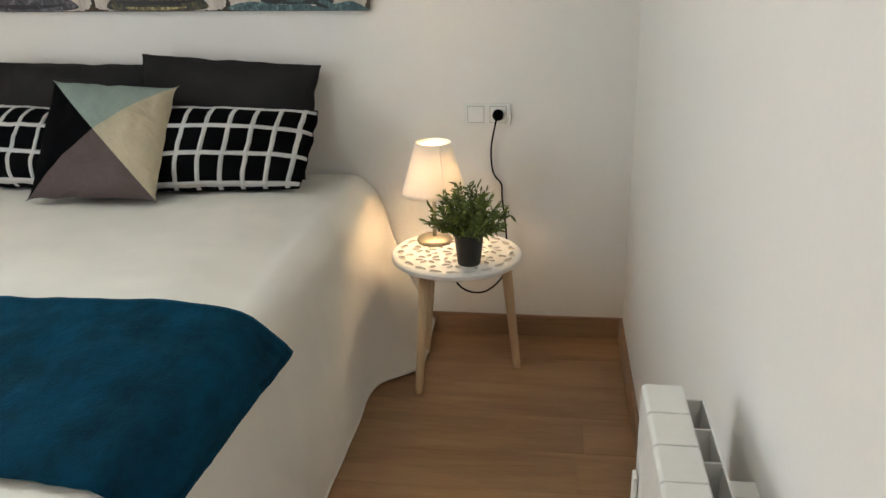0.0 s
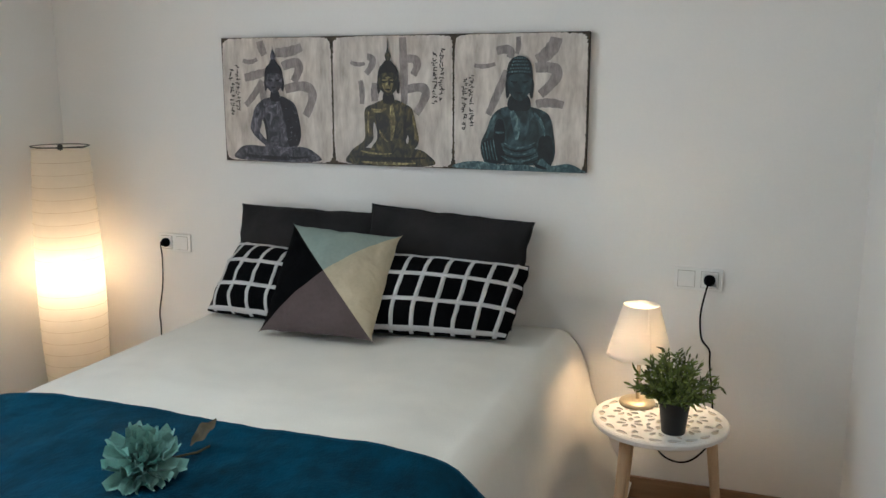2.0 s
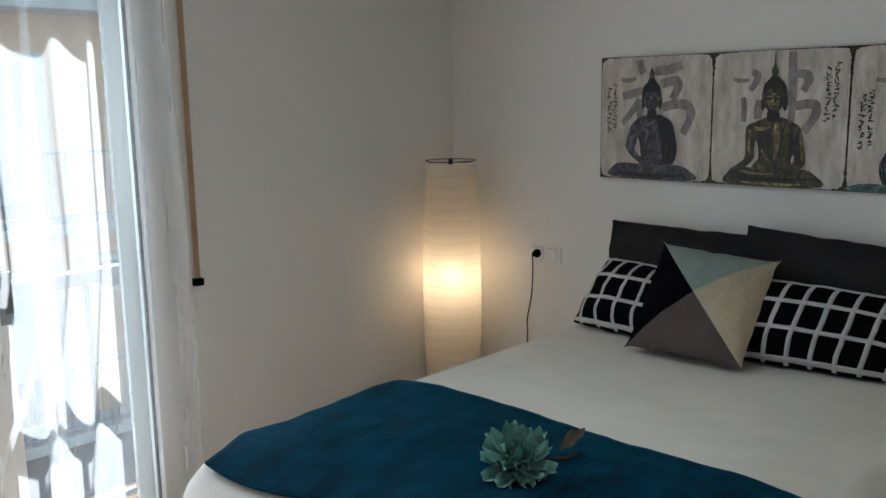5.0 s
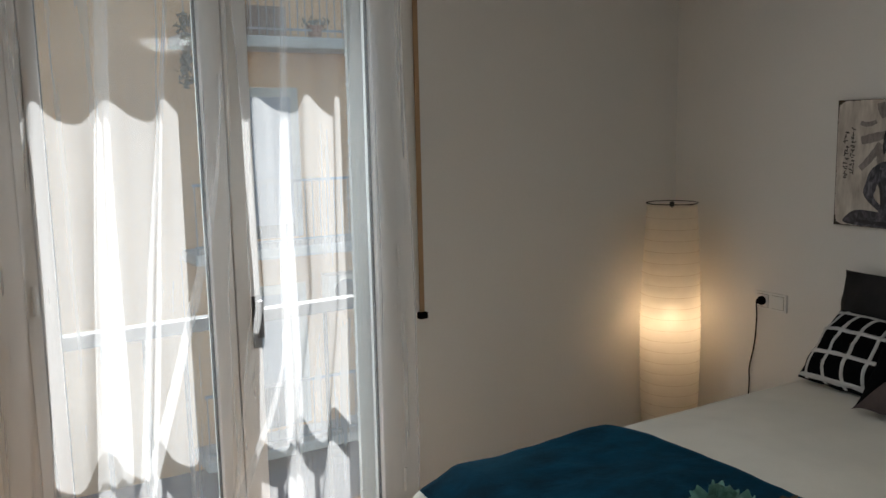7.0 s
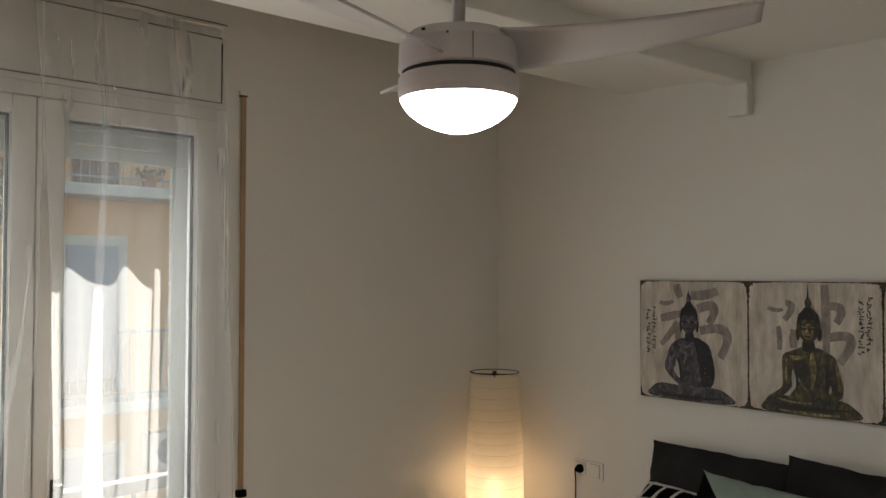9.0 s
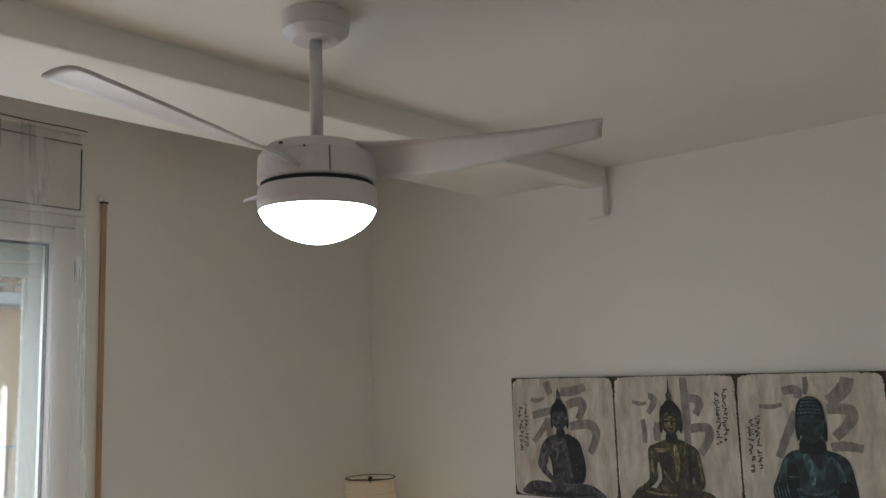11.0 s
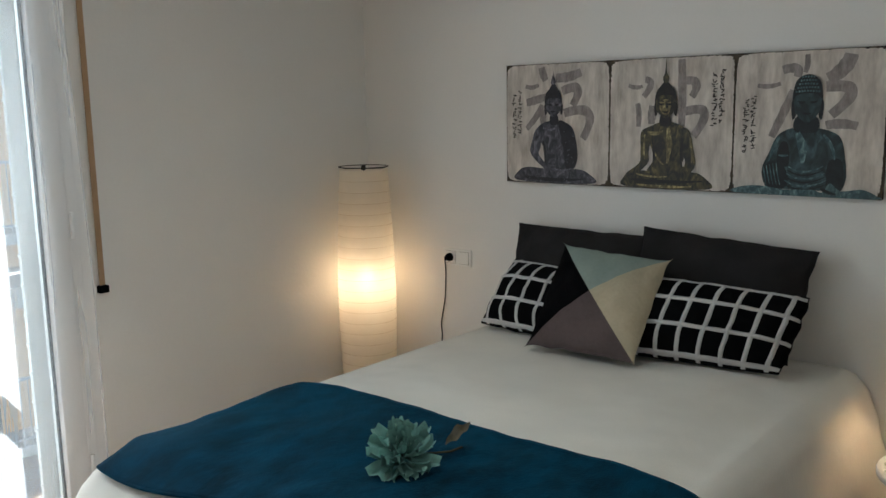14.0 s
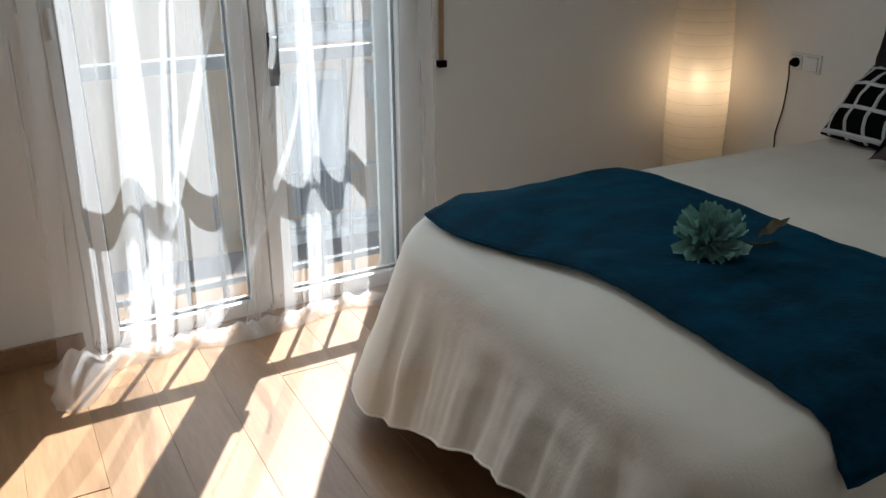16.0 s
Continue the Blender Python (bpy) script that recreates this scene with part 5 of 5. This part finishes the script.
def leaf_shape(u, v):
    p = Vector((1.622, -1.448, 0.672)).lerp(Vector((1.652, -1.388, 0.715)), u)
    w = 0.030 * math.sin(math.pi * min(1, u * 0.94 + 0.03)) * (v - 0.5) * 2
    return inv @ (p + Vector((0.8 * w, -0.55 * w, 0.25 * abs(w) + 0.004 * math.sin(u * 14))))


part("leaf", sheet(leaf_shape, 10, 4), M_BROWN, fw, "dry brown leaf", smooth=True)

# ---- outside: balcony rail, street, house opposite ----
rail = thing("balcony_railing", "dark iron railing in front of the balcony door", "railing", m=WALL)
part("handrail", box(-0.205, -0.150, -3.02, -1.30, 0.885, 0.932, 0.004), M_RAIL, rail)
part("bottom_rail", box(-0.19, -0.165, -3.02, -1.30, 0.065, 0.09, 0.002), M_RAIL, rail)
bal = None
for k in range(13):
    y = -2.98 + 0.1355 * k
    if bal is None:
        bal = part("baluster", tube([(-0.178, 0, 0.0), (-0.178, 0, 0.886)], 0.009, 8), M_RAIL, rail, m=pose(0, y, 0))
    else:
        again(bal, pose(0, y, 0))
sl = box(-0.33, -0.062, -3.1, -1.2, -0.12, -0.008, 0.006)
M_STONE = material("grey_stone", (0.42, 0.40, 0.37), 0.8, vary=0.12, bump=0.2)
tagged(part("balcony_slab", sl, M_STONE, m=WALL), "pale stone balcony threshold slab", "slab", kind="structure")

tagged(part("ground", sheet(lambda u, v: (-400 + 395 * u, -400 + 800 * v, -3.4), 8, 8), material("street_paving", (0.16, 0.15, 0.145), 0.85, vary=0.12)), "grey paved street below", "street", kind="structure")

FX = -9.5
M_STUCCO = material("peach_stucco", (0.74, 0.43, 0.215), 0.9, vary=0.10, scale=0.8, fine=20, bump=0.2, bump_scale=30)
M_TRIM = material("cream_stone_trim", (0.58, 0.52, 0.44), 0.85, vary=0.10, scale=3, bump=0.1)
M_ROLL = material("blue_grey_blind", (0.30, 0.31, 0.33), 0.7, vary=0.06)
M_IRON = material("weathered_pale_iron", (0.34, 0.32, 0.30), 0.7, vary=0.15)
M_PANE = material("dark_pane", (0.10, 0.10, 0.105), 0.2)
house = thing("house", "peach stucco apartment house with balconies and iron railings across the street", "house", m=pose(FX, 0, 0))
part("wall", box(-6, 0, -14, 12, -3.4, 8.4), M_STUCCO, house)
part("roof", box(-6.2, 0.5, -14.2, 12.2, 8.4, 8.7, 0.03), M_TRIM, house)
for storey in range(4):
    z0 = -3.03 + 2.95 * storey
    for col in range(6):
        y0 = -10.55 + 2.9 * col
        if col == 3 or (storey == 2 and col == 4):
            continue   # plain wall there
        win = part("window", box(0.004, 0.05, y0 - 0.13, y0 + 0.86, z0 + 0.05, z0 + 2.28, 0.01), M_TRIM, house)
        part("pane", box(0.052, 0.06, y0, y0 + 0.72, z0 + 0.06, z0 + 2.14), M_PANE, win)
        part("blind", box(0.062, 0.075, y0, y0 + 0.72, z0 + 1.25 - 0.5 * ((storey + col) % 3), z0 + 2.14, 0.004), M_ROLL, win)
    for col in range(3):
        y0 = -11.55 + 5.8 * col
        bc = part("balcony", box(0.004, 0.75, y0, y0 + 3.5, z0 - 0.16, z0, 0.03), M_TRIM, house)
        iron = box(0.70, 0.73, y0 + 0.02, y0 + 3.48, z0 + 0.92, z0 + 0.96)
        box(0.70, 0.73, y0 + 0.02, y0 + 3.48, z0 + 0.08, z0 + 0.11, bm=iron)
        for k in range(31):
            yy = y0 + 0.05 + 3.4 * k / 30
            box(0.709, 0.721, yy - 0.006, yy + 0.006, z0, z0 + 0.93, bm=iron)
        part("railing", iron, M_IRON, bc)

part("shutter", box(0.004, 0.05, 1.12, 1.78, 2.875, 3.37, 0.01), material("brown_shutter", (0.20, 0.105, 0.06), 0.7, vary=0.12, scale=3), house, "brown wooden shutter behind the balcony railing")

M_DRY = material("dry_foliage", (0.17, 0.12, 0.06), 0.8, vary=0.3, scale=30)
rnd = random.Random(5)
for px, py, pz, n in ((-8.85, 1.97, 2.87, 110), (-8.85, 2.57, 2.87, 25)):
    pl = thing("balcony_plant", "dusty brown-green plant in a clay pot on the balcony opposite", "potted plant", "plants opposite", m=pose(px, py, pz))
    part("pot", lathe([(0, 0), (0.09, 0), (0.12, 0.17), (0.11, 0.17), (0, 0.155)], 20), material("clay", (0.35, 0.16, 0.09), 0.8), pl)
    fol = bmesh.new()
    for k in range(n):
        c = Vector((rnd.gauss(0, 0.08), rnd.gauss(0, 0.10), 0.20 + rnd.gauss(0, 0.045)))
        a, b = Vector((rnd.gauss(0, 1), rnd.gauss(0, 1), rnd.gauss(0, 1))).normalized() * 0.035, Vector((rnd.gauss(0, 1), rnd.gauss(0, 1), rnd.gauss(0, 1))).normalized() * 0.018
        fol.faces.new([fol.verts.new(c + d) for d in (-a, b, a, -b)])
    tagged(part("foliage", fol, M_DRY, pl), kind="stuff")

hp = thing("hanging_plant", "trailing dry plant hanging from the balcony opposite", "plant", "plants opposite", m=pose(-8.72, 0.08, 3.1))
part("hook", tube([(0, 0, 0), (0, 0, 0.35)], 0.006, 6), M_IRON, hp)
fol = bmesh.new()
for k in range(300):
    t = rnd.random()
    c = Vector((rnd.gauss(0, 0.05), rnd.gauss(0, 0.045 + 0.02 * math.sin(t * 9)), -0.95 * t))
    a, b = Vector((rnd.gauss(0, 1), rnd.gauss(0, 1), rnd.gauss(0, 1))).normalized() * 0.05, Vector((rnd.gauss(0, 1), rnd.gauss(0, 1), rnd.gauss(0, 1))).normalized() * 0.025
    fol.faces.new([fol.verts.new(c + d) for d in (-a, b, a, -b)])
tagged(part("foliage", fol, M_DRY, hp), kind="stuff")

ac = thing("air_conditioner", "white air conditioner unit on the wall opposite", "air conditioner", m=pose(FX + 0.02, 2.57, -1.2))
part("case", box(0, 0.30, -0.40, 0.40, 0, 0.55, 0.02), M_TRIM, ac)
part("fan_grille", lathe([(0, 0), (0.20, 0), (0.20, 0.012), (0, 0.015)], 28), M_PANE, ac, "round dark fan grille", m=pose(0.30, -0.1, 0.28, 0, 90, 0))

# ---- floor planks ----
plank = {}
WID, LEN = 0.192, 1.28
rnd = random.Random(3)
row = 0
y = -0.002
while y > BACK_Y:
    x = -0.12 - rnd.uniform(0.1, 1.2)
    while x < ROOM_X:
        a, b = max(x, -0.06 if y > -2 else 0.0), min(x + LEN, ROOM_X)
        if b - a > 0.02:
            key = round(b - a, 2)
            if key not in plank:
                plank[key] = part("plank", box(0.0002, key - 0.0002, -WID + 0.0003, -0.0003, -0.006, 0, 0.0006, seg=1), M_PLANK, floor, m=pose(a, y, 0))
            else:
                again(plank[key], pose(a, y, 0), floor)
        x += LEN
    y -= WID
